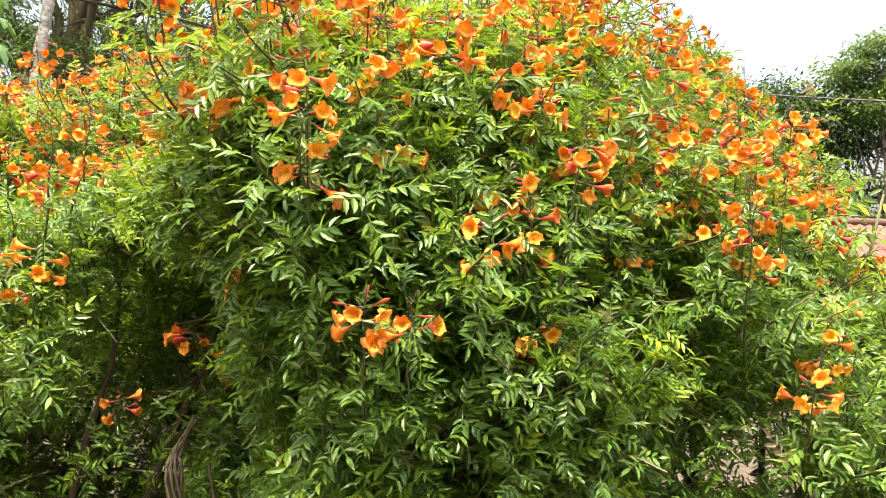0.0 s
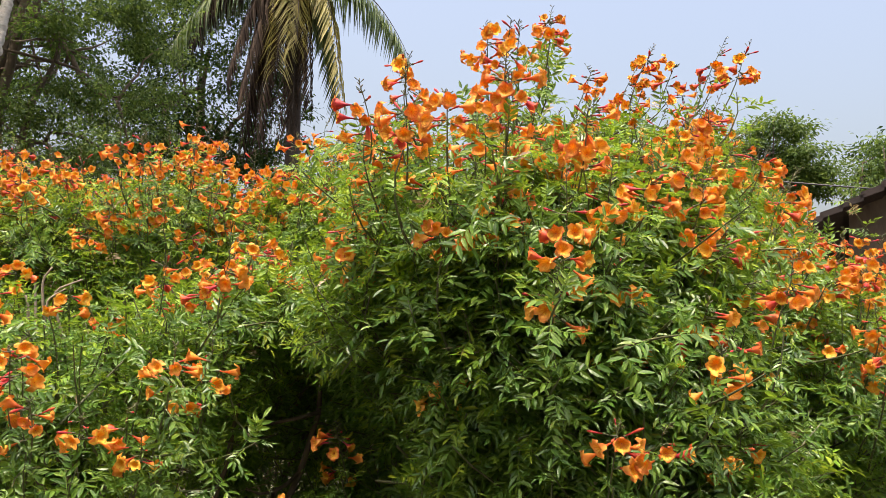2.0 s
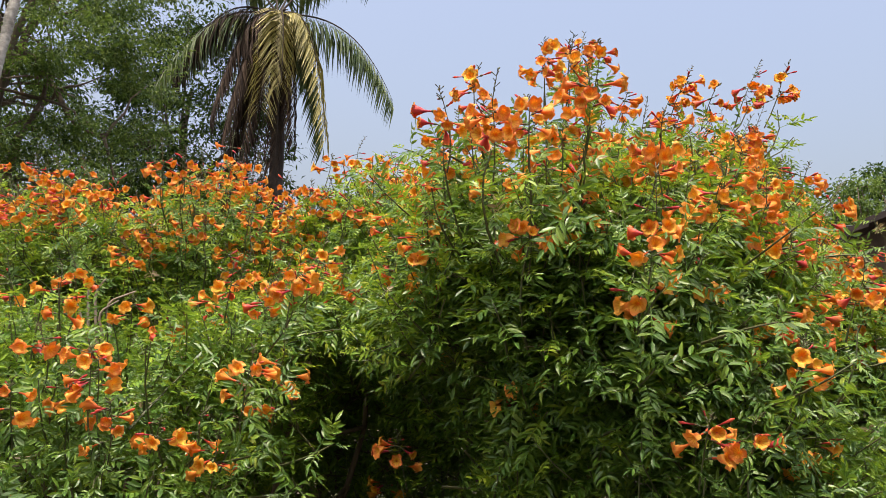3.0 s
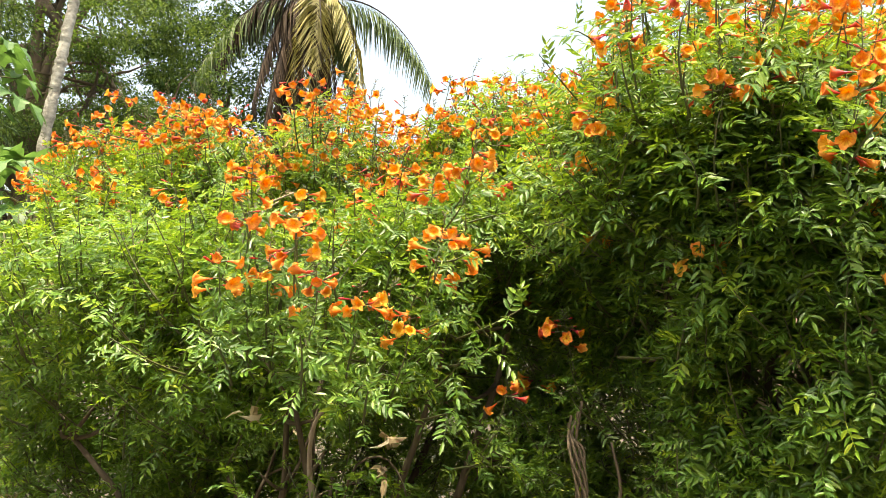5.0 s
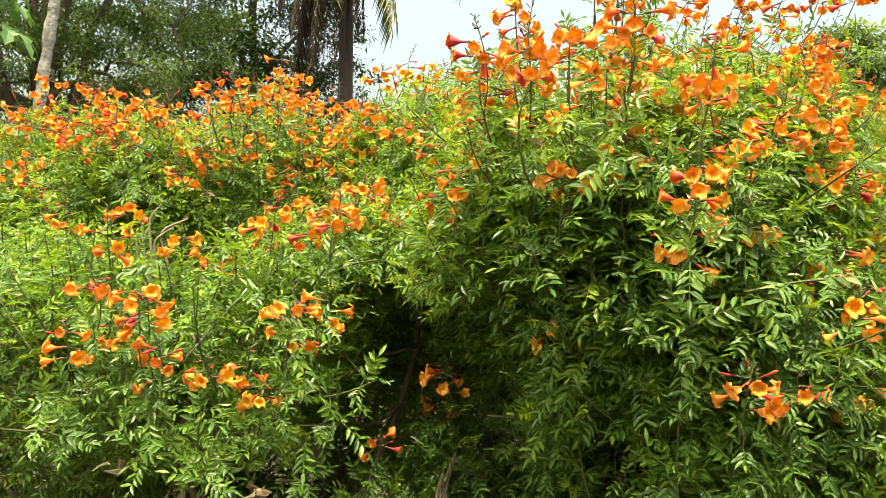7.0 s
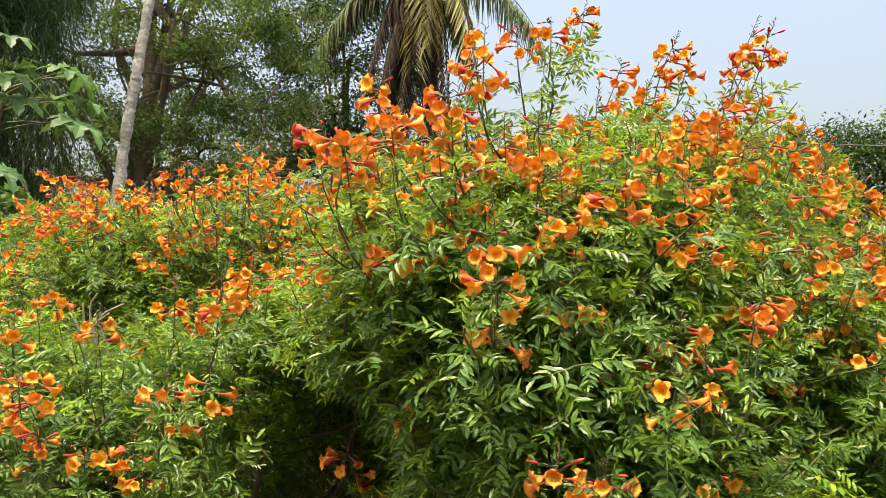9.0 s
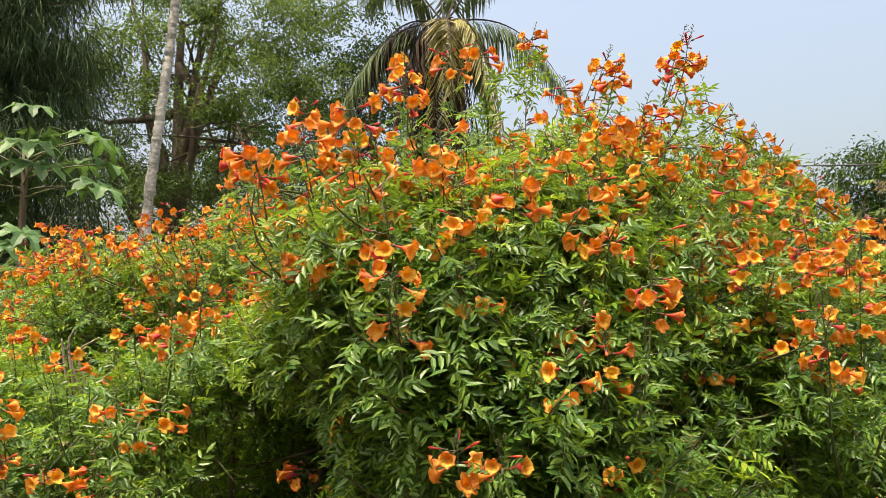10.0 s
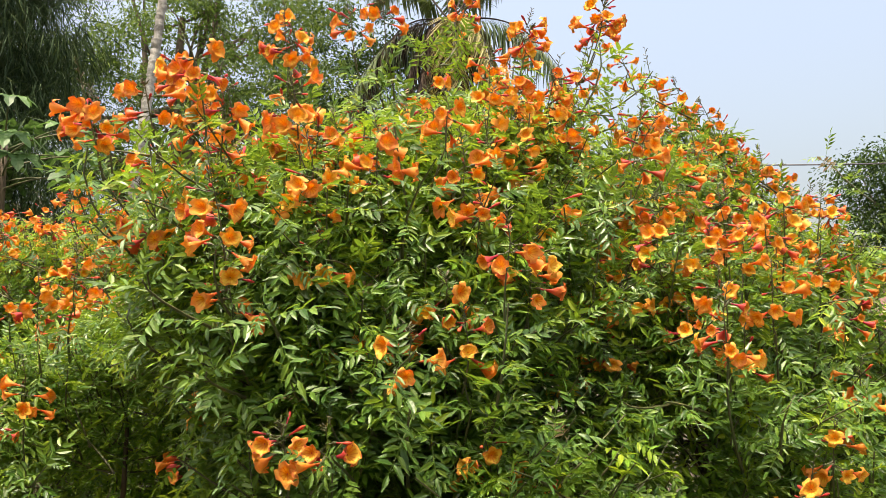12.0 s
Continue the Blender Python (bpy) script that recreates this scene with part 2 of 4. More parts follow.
# ---- mesh tools ----
class Buf:
    """Gathers triangles, with a material number and an optional map, and turns them into one mesh."""

    def __init__(self):
        self.v, self.f, self.m, self.uv, self.n = [], [], [], [], 0

    def add(self, v, f, mat=0, uv=None):
        v, f = np.asarray(v, float).reshape(-1, 3), np.asarray(f, int).reshape(-1, 3)
        self.v.append(v)
        self.f.append(f + self.n)
        self.m.append(np.full(len(f), mat, int) if np.isscalar(mat) else np.asarray(mat, int))
        self.uv.append(np.zeros((len(v), 2)) if uv is None else np.asarray(uv, float))
        self.n += len(v)

    def tube(self, points, radii, sides=5, mat=0):
        p = np.asarray(points, float)
        r = np.broadcast_to(np.asarray(radii, float), (len(p),))
        t = np.gradient(p, axis=0)
        t /= np.linalg.norm(t, axis=1)[:, None] + 1e-9
        ref = np.array([0.0, 0.0, 1.0]) if abs(t[:, 2]).mean() < 0.8 else np.array([1.0, 0.0, 0.0])
        a = np.cross(t, ref)
        a /= np.linalg.norm(a, axis=1)[:, None] + 1e-9
        b = np.cross(t, a)
        w = np.arange(sides) * 2 * np.pi / sides
        ring = p[:, None] + r[:, None, None] * (np.cos(w)[None, :, None] * a[:, None] + np.sin(w)[None, :, None] * b[:, None])
        v = np.concatenate([ring.reshape(-1, 3), p[:1], p[-1:]])
        f = []
        for i in range(len(p) - 1):
            for j in range(sides):
                k, q = i * sides + j, i * sides + (j + 1) % sides
                f += [(k, q, k + sides), (q, q + sides, k + sides)]
        base, top, last = len(p) * sides, len(p) * sides + 1, (len(p) - 1) * sides
        for j in range(sides):
            f += [(base, (j + 1) % sides, j), (top, last + j, last + (j + 1) % sides)]
        self.add(v, f, mat)

    def scatter(self, v, f, turns, places, mats=0):
        """Copies of one shape: turns (N, 3, 3) with the axes in their columns, places (N, 3)."""
        turns, places, f = np.asarray(turns), np.asarray(places), np.asarray(f)
        if not len(places):
            return
        out = np.einsum("nij,vj->nvi", turns, v) + places[:, None]
        faces = f[None] + (np.arange(len(places)) * len(v))[:, None, None]
        mats = np.repeat(np.broadcast_to(mats, (len(places),)), len(f))
        self.add(out.reshape(-1, 3), faces.reshape(-1, 3), mats)

    def mesh(self, name, materials, smooth=False):
        v, f = np.concatenate(self.v), np.concatenate(self.f)
        me = bpy.data.meshes.new(name)
        me.vertices.add(len(v))
        me.vertices.foreach_set("co", v.ravel())
        me.loops.add(len(f) * 3)
        me.loops.foreach_set("vertex_index", f.ravel())
        me.polygons.add(len(f))
        me.polygons.foreach_set("loop_start", np.arange(len(f)) * 3)
        for m in materials:
            me.materials.append(m)
        me.polygons.foreach_set("material_index", np.concatenate(self.m))
        me.polygons.foreach_set("use_smooth", np.full(len(f), smooth))
        layer = me.uv_layers.new(name="along")
        layer.data.foreach_set("uv", np.concatenate(self.uv)[f.ravel()].ravel())
        me.update(calc_edges=True)
        me.validate()
        return me


def part(name, mesh, parent, label="", m=None, kind=""):
    ob = new(name, mesh)
    ob.parent = parent
    if m is not None:
        ob.matrix_basis = m
    return tagged(ob, label=label, kind=kind)


def thing(name, place, label, category, group=""):
    ob = new(name)
    ob.empty_display_size = 0.1
    ob.location = place
    return tagged(ob, label, category, group)


def unit(v):
    v = np.asarray(v, float)
    return v / (np.linalg.norm(v, axis=-1, keepdims=True) + 1e-9)


def axes_from(ahead, up):
    """Turn matrices (N, 3, 3): x ahead, z as near up as can be."""
    x = unit(ahead)
    y = unit(np.cross(up, x))
    return np.stack([x, y, np.cross(x, y)], -1)


def bend(a, b, sag, n=6, wobble=0.0, rng=None):
    """A curved line from a to b, bowed by sag."""
    a, b, s = np.asarray(a, float), np.asarray(b, float), np.linspace(0, 1, n)
    p = a + s[:, None] * (b - a) + (s * (1 - s) * 4)[:, None] * np.asarray(sag, float)
    if rng is not None and wobble:
        p[1:-1] += rng.normal(0, wobble, (n - 2, 3))
    return p


# ---- the leaf, flower and bud of the trumpet shrub ----
def leaflet(length, width, fold, droop, fine):
    """A lance-shaped leaflet along x, folded on its midrib, its tip drooping."""
    at = (0.28, 0.66) if fine else (0.45,)
    wide = (0.46, 0.42) if fine else (0.5,)
    v, f = [(0, 0, 0)], []
    for s, w in zip(at, wide):
        z = -droop * s * s * length
        v += [(s * length, w * width, z + fold * w * width), (s * length, 0, z), (s * length, -w * width, z + fold * w * width)]
    v.append((length, 0, -droop * length))
    f += [(0, 2, 1), (0, 3, 2)]
    for k in range(len(at) - 1):
        a = 1 + 3 * k
        f += [(a, a + 1, a + 3), (a + 1, a + 4, a + 3), (a + 1, a + 2, a + 4), (a + 2, a + 5, a + 4)]
    a, t = 1 + 3 * (len(at) - 1), len(v) - 1
    f += [(a, a + 1, t), (a + 1, a + 2, t)]
    return np.array(v, float), np.array(f)


def compound_leaf(pairs, fine, rng, scale=1.0):
    """A feathered leaf: pairs of toothed, lance-shaped leaflets and one at the end, on a thin stalk."""
    b = Buf()
    length = (0.040 + 0.026 * pairs) * scale
    sink = rng.uniform(0.0, 1.0)
    x = np.linspace(0, length, 3)
    rib = np.stack([x, 0 * x, -sink * x * x / length * 0.4], -1)
    edge = np.stack([np.zeros(3), np.array([0.0011, 0.0009, 0.0006]), np.full(3, -0.0006)], -1)
    b.add(np.concatenate([rib + edge, rib, rib + edge * (1, -1, 1)]), [(0, 3, 1), (1, 3, 4), (1, 4, 2), (2, 4, 5), (3, 6, 4), (4, 6, 7), (4, 7, 5), (5, 7, 8)])
    for k in range(pairs + 1):
        s = (0.30 + 0.70 * k / pairs) * length
        here = np.array([s, 0, -sink * s * s / length * 0.4])
        size = (0.058 - 0.014 * abs(k - pairs * 0.45) / pairs) * scale * rng.uniform(0.85, 1.12)
        for side in ((1, -1) if k < pairs else (0,)):
            v, f = leaflet(size * (1.2 if side == 0 else 1), size * 0.33, rng.uniform(0.15, 0.6), rng.uniform(0.0, 0.35), fine)
            yaw = side * radians(rng.uniform(42, 66))
            tip = rng.uniform(-0.35, 0.3)
            ahead = (math.cos(yaw), math.sin(yaw), tip)
            turn = axes_from(np.array([ahead]), np.array([[rng.normal(0, 0.22), rng.normal(0, 0.22), 1.0]]))[0]
            b.add(v @ turn.T + here, f)
    return np.concatenate(b.v), np.concatenate(b.f)


leaf_rng = np.random.default_rng(11)
FINE_LEAVES = [compound_leaf(n, True, leaf_rng, 0.55) for n in (3, 3, 4, 4, 2)]
PLAIN_LEAVES = [compound_leaf(n, False, leaf_rng, 0.57) for n in (3, 3, 4, 2)]


def leaf_meshes():
    out = []
    for v, f in FINE_LEAVES:
        b = Buf()
        b.add(v, f)
        out.append(b.mesh("leaf", [LEAF]))
    return out


def flower_mesh(rng, spread, length, inner, outer, per=4):
    """A trumpet: calyx, slim tube opening into a bell, five broad, frilled lobes that overlap; outside and inside are two skins."""
    seg = 5 * per
    th = np.arange(seg) * 2 * np.pi / seg
    lobe = [0.45, 0.98, 1.12, 0.98] if per == 4 else [0.50, 1.10]
    fold = [0.3, 0.9, 1.1, 0.9] if per == 4 else [0.3, 1.0]
    w = np.tile(lobe, 5) * np.repeat(rng.uniform(0.84, 1.12, 5), per)
    curl = np.repeat(rng.uniform(-0.5, 1.5, 5), per) * np.tile(fold, 5)
    k = length / 0.05
    squash = rng.uniform(0.78, 0.98)
    rings = [(0.0, 0.0017), (0.014, 0.0021), (0.025, 0.0040), (0.032, 0.0074), (0.039, 0.0102)]
    b = Buf()

    def ring(x, r):
        x, r = np.broadcast_to(x, (seg,)), np.broadcast_to(r, (seg,))
        nod = -2.4 * x * x
        return np.stack([x * k, r * np.cos(th), r * np.sin(th) * squash + nod], -1)

    frill = rng.normal(0, 0.7, seg) + 1.0 * np.sin(th * 7 + rng.uniform(0, 6))
    lip0 = (0.0452, 0.0122 + 0.0004 * w)
    lip1 = (0.0480 - spread * 0.0012 * curl + 0.0007 * frill, 0.0120 + spread * 0.0048 * w)
    lip2 = (0.0474 - spread * 0.0080 * w * curl - 0.0028 * frill, 0.0122 + spread * 0.0090 * w + 0.0013 * np.roll(frill, 2))
    outer_rings = [ring(x, r) for x, r in rings] + [ring(*lip0), ring(*lip1), ring(*lip2)]
    inner_rings = [ring(*lip2), ring(lip1[0] + 0.0003, lip1[1] - 0.0004), ring(0.0448, 0.0114), ring(0.0415, 0.0092), ring(0.0385, 0.0056), ring(0.0370, 0.0012)]

    def skin(some, us, mat):
        v = np.concatenate(some)
        uv = np.stack([np.repeat(us, seg), np.tile(np.arange(seg) / seg, len(some))], -1)
        f = []
        for i in range(len(some) - 1):
            for j in range(seg):
                p, q = i * seg + j, i * seg + (j + 1) % seg
                f += [(p, q, p + seg), (q, q + seg, p + seg)]
        b.add(v, f, mat, uv)

    skin(outer_rings, [0, 0.14, 0.34, 0.5, 0.64, 0.76, 0.88, 1.0], 0)
    skin(inner_rings, [1.0, 0.84, 0.68, 0.55, 0.42, 0.2], 1)
    c = np.array([(-0.004, 0.0012), (0.0, 0.0030), (0.0045, 0.0036), (0.0065, 0.0030)])
    v, f, n = [], [], 6
    for x, r in c:
        v += [(x * k, r * math.cos(j * 2 * math.pi / n), r * math.sin(j * 2 * math.pi / n)) for j in range(n)]
    for i in range(3):
        for j in range(n):
            p, q = i * n + j, i * n + (j + 1) % n
            f += [(p, q, p + n), (q, q + n, p + n)]
    b.add(v, f, 2)
    return b.mesh("flower", [outer, inner, STALK], True)


def bud_mesh(rng, length):
    """A closed red trumpet, slightly curved, with its calyx."""
    b = Buf()
    x = np.linspace(0, length, 7)
    p = np.stack([x, 0 * x, -1.5 * x * x], -1)
    b.tube(p, np.array([0.0013, 0.0015, 0.0018, 0.0024, 0.0034, 0.0037, 0.0014]) * (length / 0.05) ** 0.5, 8)
    uv = np.concatenate(b.uv)
    uv[:, 0] = np.clip(np.concatenate(b.v)[:, 0] / length, 0, 1) * 0.6
    b.uv = [uv]
    b.tube([(-0.003, 0, 0), (0.001, 0, 0), (0.006, 0, 0)], [0.0014, 0.0030, 0.0028], 7, 1)
    return b.mesh("bud", [PETAL_RED, STALK], True)


bloom_rng = np.random.default_rng(5)
KINDS = [(1.0, 0.054, PETAL_IN, PETAL_OUT), (1.15, 0.058, PETAL_IN, PETAL_OUT), (0.75, 0.052, PETAL_IN, PETAL_RED), (1.2, 0.053, PETAL_GOLD, PETAL_OUT),
         (1.0, 0.052, PETAL_GOLD, PETAL_OUT), (0.45, 0.050, PETAL_IN, PETAL_RED), (1.1, 0.047, PETAL_IN, PETAL_OUT)]
FLOWERS = [flower_mesh(bloom_rng, *kind) for kind in KINDS]
SIMPLE_FLOWERS = [flower_mesh(bloom_rng, *kind, per=2) for kind in KINDS]
BUDS = [bud_mesh(bloom_rng, l) for l in (0.018, 0.028, 0.036, 0.044)]
LEAF_MESHES = leaf_meshes()


def flower_head(parent, place, out, rng, count, bloom, near, shares=(5, 5, 4, 3, 3, 3, 4)):
    """One flower head: a short stalk with side stalks, and the flowers and buds on them as objects of their own."""
    b = Buf()
    place, out = np.asarray(place, float), unit(out)
    up = unit(out * 0.35 + np.array([0, 0, 1.0]))
    tall = 0.030 + 0.008 * count
    foot = -up * (tall + 0.05)
    b.tube(bend(foot, up * 0.02, rng.normal(0, 0.006, 3), 5), np.linspace(0.0022, 0.0010, 5), 5)
    items = []
    start = rng.uniform(0, 6.28)
    picks = np.array(shares, float) / sum(shares)
    for k in range(count + rng.integers(1, 5)):
        bud = k >= count
        turn = start + k * 2.4
        side = np.array([math.cos(turn), math.sin(turn), 0])
        rise = (rng.uniform(-0.50, 0.18) if not bud else rng.uniform(-0.35, 0.6))
        ahead = unit(side * 0.9 + out * 0.42 + np.array([0, 0, rise]))
        foot_k = up * rng.uniform(-tall * 0.75, 0.012) if not bud else up * rng.uniform(-0.02, 0.025)
        base = foot_k + ahead * rng.uniform(0.006, 0.026)
        b.tube([foot_k, (foot_k + base) / 2 + np.array([0, 0, -0.002]), base], [0.0011, 0.001, 0.001], 4)
        roll = rng.uniform(-0.4, 0.4)
        m = axes_from(ahead[None], np.array([[roll, 0.2 * roll, 1.0]]))[0]
        size = bloom * rng.uniform(0.82, 1.14)
        items.append((bud, m, base, size))
    tip = up * rng.uniform(0.03, 0.085) + rng.normal(0, 0.008, 3)
    b.tube([up * 0.015, (up * 0.015 + tip) / 2, tip], [0.0011, 0.0009, 0.0006], 4)
    for q in np.linspace(0.15, 1.0, 6):
        for sgn in (1, -1):
            side = unit(np.cross(up, rng.normal(0, 1, 3))) * sgn + up * 0.8
            a = up * 0.015 + (tip - up * 0.015) * q
            b.tube([a, a + side * rng.uniform(0.005, 0.013)], [0.0006, 0.0014], 4)
    root = part("flower_head", b.mesh("flower_head", [STALK]), parent, m=Matrix.Translation(place))
    for bud, m, base, size in items:
        data = BUDS[rng.integers(len(BUDS))] if bud else (FLOWERS if near else SIMPLE_FLOWERS)[rng.choice(len(FLOWERS), p=picks)]
        turn = Matrix(m.tolist()).to_4x4() @ Matrix.Rotation(rng.uniform(0, 6.28), 4, "X")
        part("bud" if bud else "flower", data, root, m=Matrix.Translation(base) @ turn @ Matrix.Scale(size, 4))
    return root


# ---- the trumpet shrubs ----
def inside_depth(p, lobes, skip):
    """How deep points lie in the other lobes (1 at a centre, 0 at the skin or outside)."""
    deep = np.zeros(len(p))
    for n, (c, r) in enumerate(lobes):
        if n != skip:
            q = np.linalg.norm((p - c) / r, axis=1)
            deep = np.maximum(deep, 1 - q)
    return deep


def hollow(p):
    """How far the foliage draws back under the overhang of the flowering shoots and in the gap between the shrubs."""
    x, z = p[:, 0], p[:, 2]

    def span(a, b, soft):
        return np.clip((x - a) / soft, 0, 1) * np.clip((b - x) / soft, 0, 1)

    cave = 0.46 * span(-1.38, -0.16, 0.15) * np.clip((1.56 - 0.22 * np.clip((-0.65 - x) / 0.15, 0, 1) - z) / 0.16, 0, 1)
    gap = 1.0 * span(-1.25, -0.55, 0.15) * np.clip(1.34 - z, 0, 0.6)
    end = 0.80 * np.clip((-1.10 - x) / 0.2, 0, 1) * np.clip(1.30 - z, 0, 0.5)
    return np.maximum(np.maximum(cave, gap), end)


def shell_points(lobes, count, rng, low):
    """Points in the outer skin of a union of lobes, with the way out at each."""
    area = np.array([r[0] * r[1] + r[1] * r[2] + r[0] * r[2] for _, r in lobes])
    out_p, out_n = [], []
    while len(out_p) < count:
        k = rng.choice(len(lobes), p=area / area.sum())
        c, r = lobes[k]
        n = unit(rng.normal(0, 1, (64, 3)))
        bump = np.array([noise.noise(Vector(c + r * d) * 3.1) for d in n])
        depth = np.abs(rng.normal(0, 0.17, 64)) + 0.02 - 0.13 * bump
        p = c + r * n * (1 - depth)[:, None]
        back = hollow(p)
        p[:, 1] += back
        way = unit(n / r)
        keep = (inside_depth(p, lobes, k) < 0.30) & (p[:, 2] > low) & (rng.uniform(0, 1, 64) < np.clip(0.80 + 1.0 * bump, 0.15, 1) * (1 - np.clip(back, 0, 0.55)))
        out_p += list(p[keep])
        out_n += list(way[keep])
    pick = rng.permutation(len(out_p))[:count]
    return np.array(out_p)[pick], np.array(out_n)[pick]


def trumpet_shrub(label, base, lobes, shoots, clusters, more, seed, near, group="flowering shrubs in one hedge", low=0.25, sizes=(6, 13), young=0.14, bloom=1.0):
    """A shrub: stems from the ground, leafy shoots all over its lobes, flower heads on the tips of upright shoots."""
    rng = np.random.default_rng(seed)
    lobes = [(np.array(l[:3], float), np.array(l[3:], float)) for l in lobes]
    base = np.array(base, float)
    root = thing("trumpet_shrub", base, label, "shrub", group)
    middle = np.mean([c for c, _ in lobes], axis=0)

    # stems
    for k in range(max(4, len(lobes) + 1)):
        c, r = lobes[k % len(lobes)]
        goal = c + r * rng.uniform(-0.35, 0.35, 3)
        foot = base + np.append(rng.normal(0, 0.07, 2), -0.02)
        b = Buf()
        line = bend(foot, goal, np.append(rng.normal(0, 0.06, 2), -0.05), 9, 0.018, rng)
        b.tube(line - base, np.linspace(0.022, 0.006, 9), 7)
        for _ in range(5):
            i = rng.integers(3, 8)
            tip = line[i] + unit(rng.normal(0, 1, 3) + np.array([0, 0, 0.8])) * rng.uniform(0.12, 0.28)
            b.tube(bend(line[i], tip, rng.normal(0, 0.03, 3), 5) - base, np.linspace(0.008, 0.003, 5), 5)
        part("stem", b.mesh("stem", [BARK], True), root)

    # flower heads: those given, and more on the upper skin
    heads = [np.array(c, float) for c in clusters]
    if more:
        p, n = shell_points(lobes, more * 14, rng, low)
        q = inside_depth(p, lobes, -1)
        score = 1.1 * n[:, 2] - 0.3 * n[:, 1] + rng.uniform(0, 0.6, len(p)) - 2.0 * q + 1.0 * np.minimum(p[:, 2] - 1.6, 0.7)
        for k in np.argsort(-score):
            spot = p[k] + n[k] * 0.05 + np.array([0, 0, 0.08])
            if all(np.linalg.norm(spot - h) > 0.11 for h in heads):
                heads.append(spot)
            if len(heads) >= len(clusters) + more:
                break

    twigs, foliage = Buf(), {}
    kinds = PLAIN_LEAVES + FINE_LEAVES

    def shoot(foot, tip, sag, leaves, bare, fine, fresh):
        line = bend(foot, tip, sag, 5)
        twigs.tube(line - base, np.linspace(0.0034, 0.0014, 5), 4)
        along = unit(tip - foot)
        turn = rng.uniform(0, 6.28)
        side0 = unit(np.cross(along, (0.3, 0.2, 1.0)))
        other = np.cross(along, side0)
        for k in range(leaves):
            s = 0.12 + (bare - 0.12) * (k // 2 + rng.uniform(-0.2, 0.2)) / max(1, (leaves - 1) // 2)
            s = min(max(s, 0.05), 1.0)
            here = foot + (tip - foot) * s + np.asarray(sag) * 4 * s * (1 - s)
            ang = turn + (k // 2) * 1.57 + (k % 2) * math.pi + rng.normal(0, 0.3)
            side = math.cos(ang) * side0 + math.sin(ang) * other
            ahead = unit(side * 0.85 + along * rng.uniform(0.25, 0.7) + np.array([0, 0, rng.uniform(-0.30, 0.22)]))
            size = rng.uniform(0.72, 1.15) * (0.72 if s > 0.9 else 1.0)
            up = unit(np.array([0, 0, 0.8]) + along * 0.75 + rng.normal(0, 0.32, 3))
            m = axes_from(ahead[None], up[None])[0] * size
            which = rng.integers(len(PLAIN_LEAVES)) if not fine else len(PLAIN_LEAVES) + rng.integers(len(FINE_LEAVES))
            mat = 1 if rng.uniform() < fresh * (2.0 if s > 0.75 else 0.6) else 0
            if rng.uniform() < 0.006:
                mat = 2
            foliage.setdefault(which, []).append((m, here - base, mat))

    p, n = shell_points(lobes, shoots, rng, low)
    for here, out in zip(p, n):
        ahead = unit(out * 0.9 + np.array([0, 0, 0.65]) + rng.normal(0, 0.35, 3))
        size = rng.uniform(0.16, 0.34)
        tip = here + ahead * size * 0.35
        foot = here - ahead * size * 0.65
        shoot(foot, tip, rng.normal(0, 0.012, 3) + np.array([0, 0, -0.01]), int(rng.integers(10, 16)), 1.0, here[1] < near, young * (1.4 if here[2] > middle[2] + 0.2 else 0.6))
    for h in heads:
        inward = middle - h
        inward[2] *= 0.2
        out = unit(np.append(-inward[:2], 0) + np.array([0, -0.25, 0.0]))
        foot = h - np.array([0, 0, rng.uniform(0.20, 0.32)]) - out * rng.uniform(0.14, 0.26)
        tip = h - (unit(out * 0.35 + np.array([0, 0, 1.0]))) * 0.09
        shoot(foot, tip, out * 0.04 + rng.normal(0, 0.012, 3), int(rng.integers(9, 13)), 0.96, h[1] < near + 0.4, young)
        for _ in range(2):
            slip = rng.normal(0, 0.07, 3) * np.array([1, 1, 0.2])
            shoot(foot + slip, tip + slip * 1.6 + np.array([0, 0, rng.uniform(-0.17, -0.07)]), out * 0.03 + rng.normal(0, 0.012, 3), int(rng.integers(6, 10)), 1.0, h[1] < near + 0.4, young * 1.3)
    # flower heads as objects
    for h in heads:
        out = unit(np.append((h - middle)[:2], 0) + np.array([0, -0.35, 0.0]))
        count = rng.integers(*sizes) if h[2] > 1.76 else rng.integers(4, 9)
        flower_head(root, h - base - out * 0.02, out, rng, int(count), bloom, h[1] < 1.15)

    # leaves: the foremost as objects of their own, the rest one mass
    front = sorted(((item[1][1], which, k) for which, items in foliage.items() if which >= len(PLAIN_LEAVES) for k, item in enumerate(items)))
    single = {(which, k) for _, which, k in front[:240]}
    mass = Buf()
    for which, items in sorted(foliage.items()):
        rest = [it for k, it in enumerate(items) if (which, k) not in single]
        v, f = kinds[which]
        mass.scatter(v, f, [it[0] for it in rest], [it[1] for it in rest], [it[2] for it in rest])
        for k, (m, here, mat) in enumerate(items):
            if (which, k) in single:
                part("leaf", LEAF_MESHES[which - len(PLAIN_LEAVES)], root, m=Matrix.Translation(here) @ Matrix(m.tolist()).to_4x4())
    part("foliage", mass.mesh("foliage", [LEAF, YOUNG, DRY]), root, "dense mid-green feathered leaves", kind="stuff")
    part("twig_tangle", twigs.mesh("twig_tangle", [STALK]), root, "thin green-brown twigs", kind="stuff")
    return root



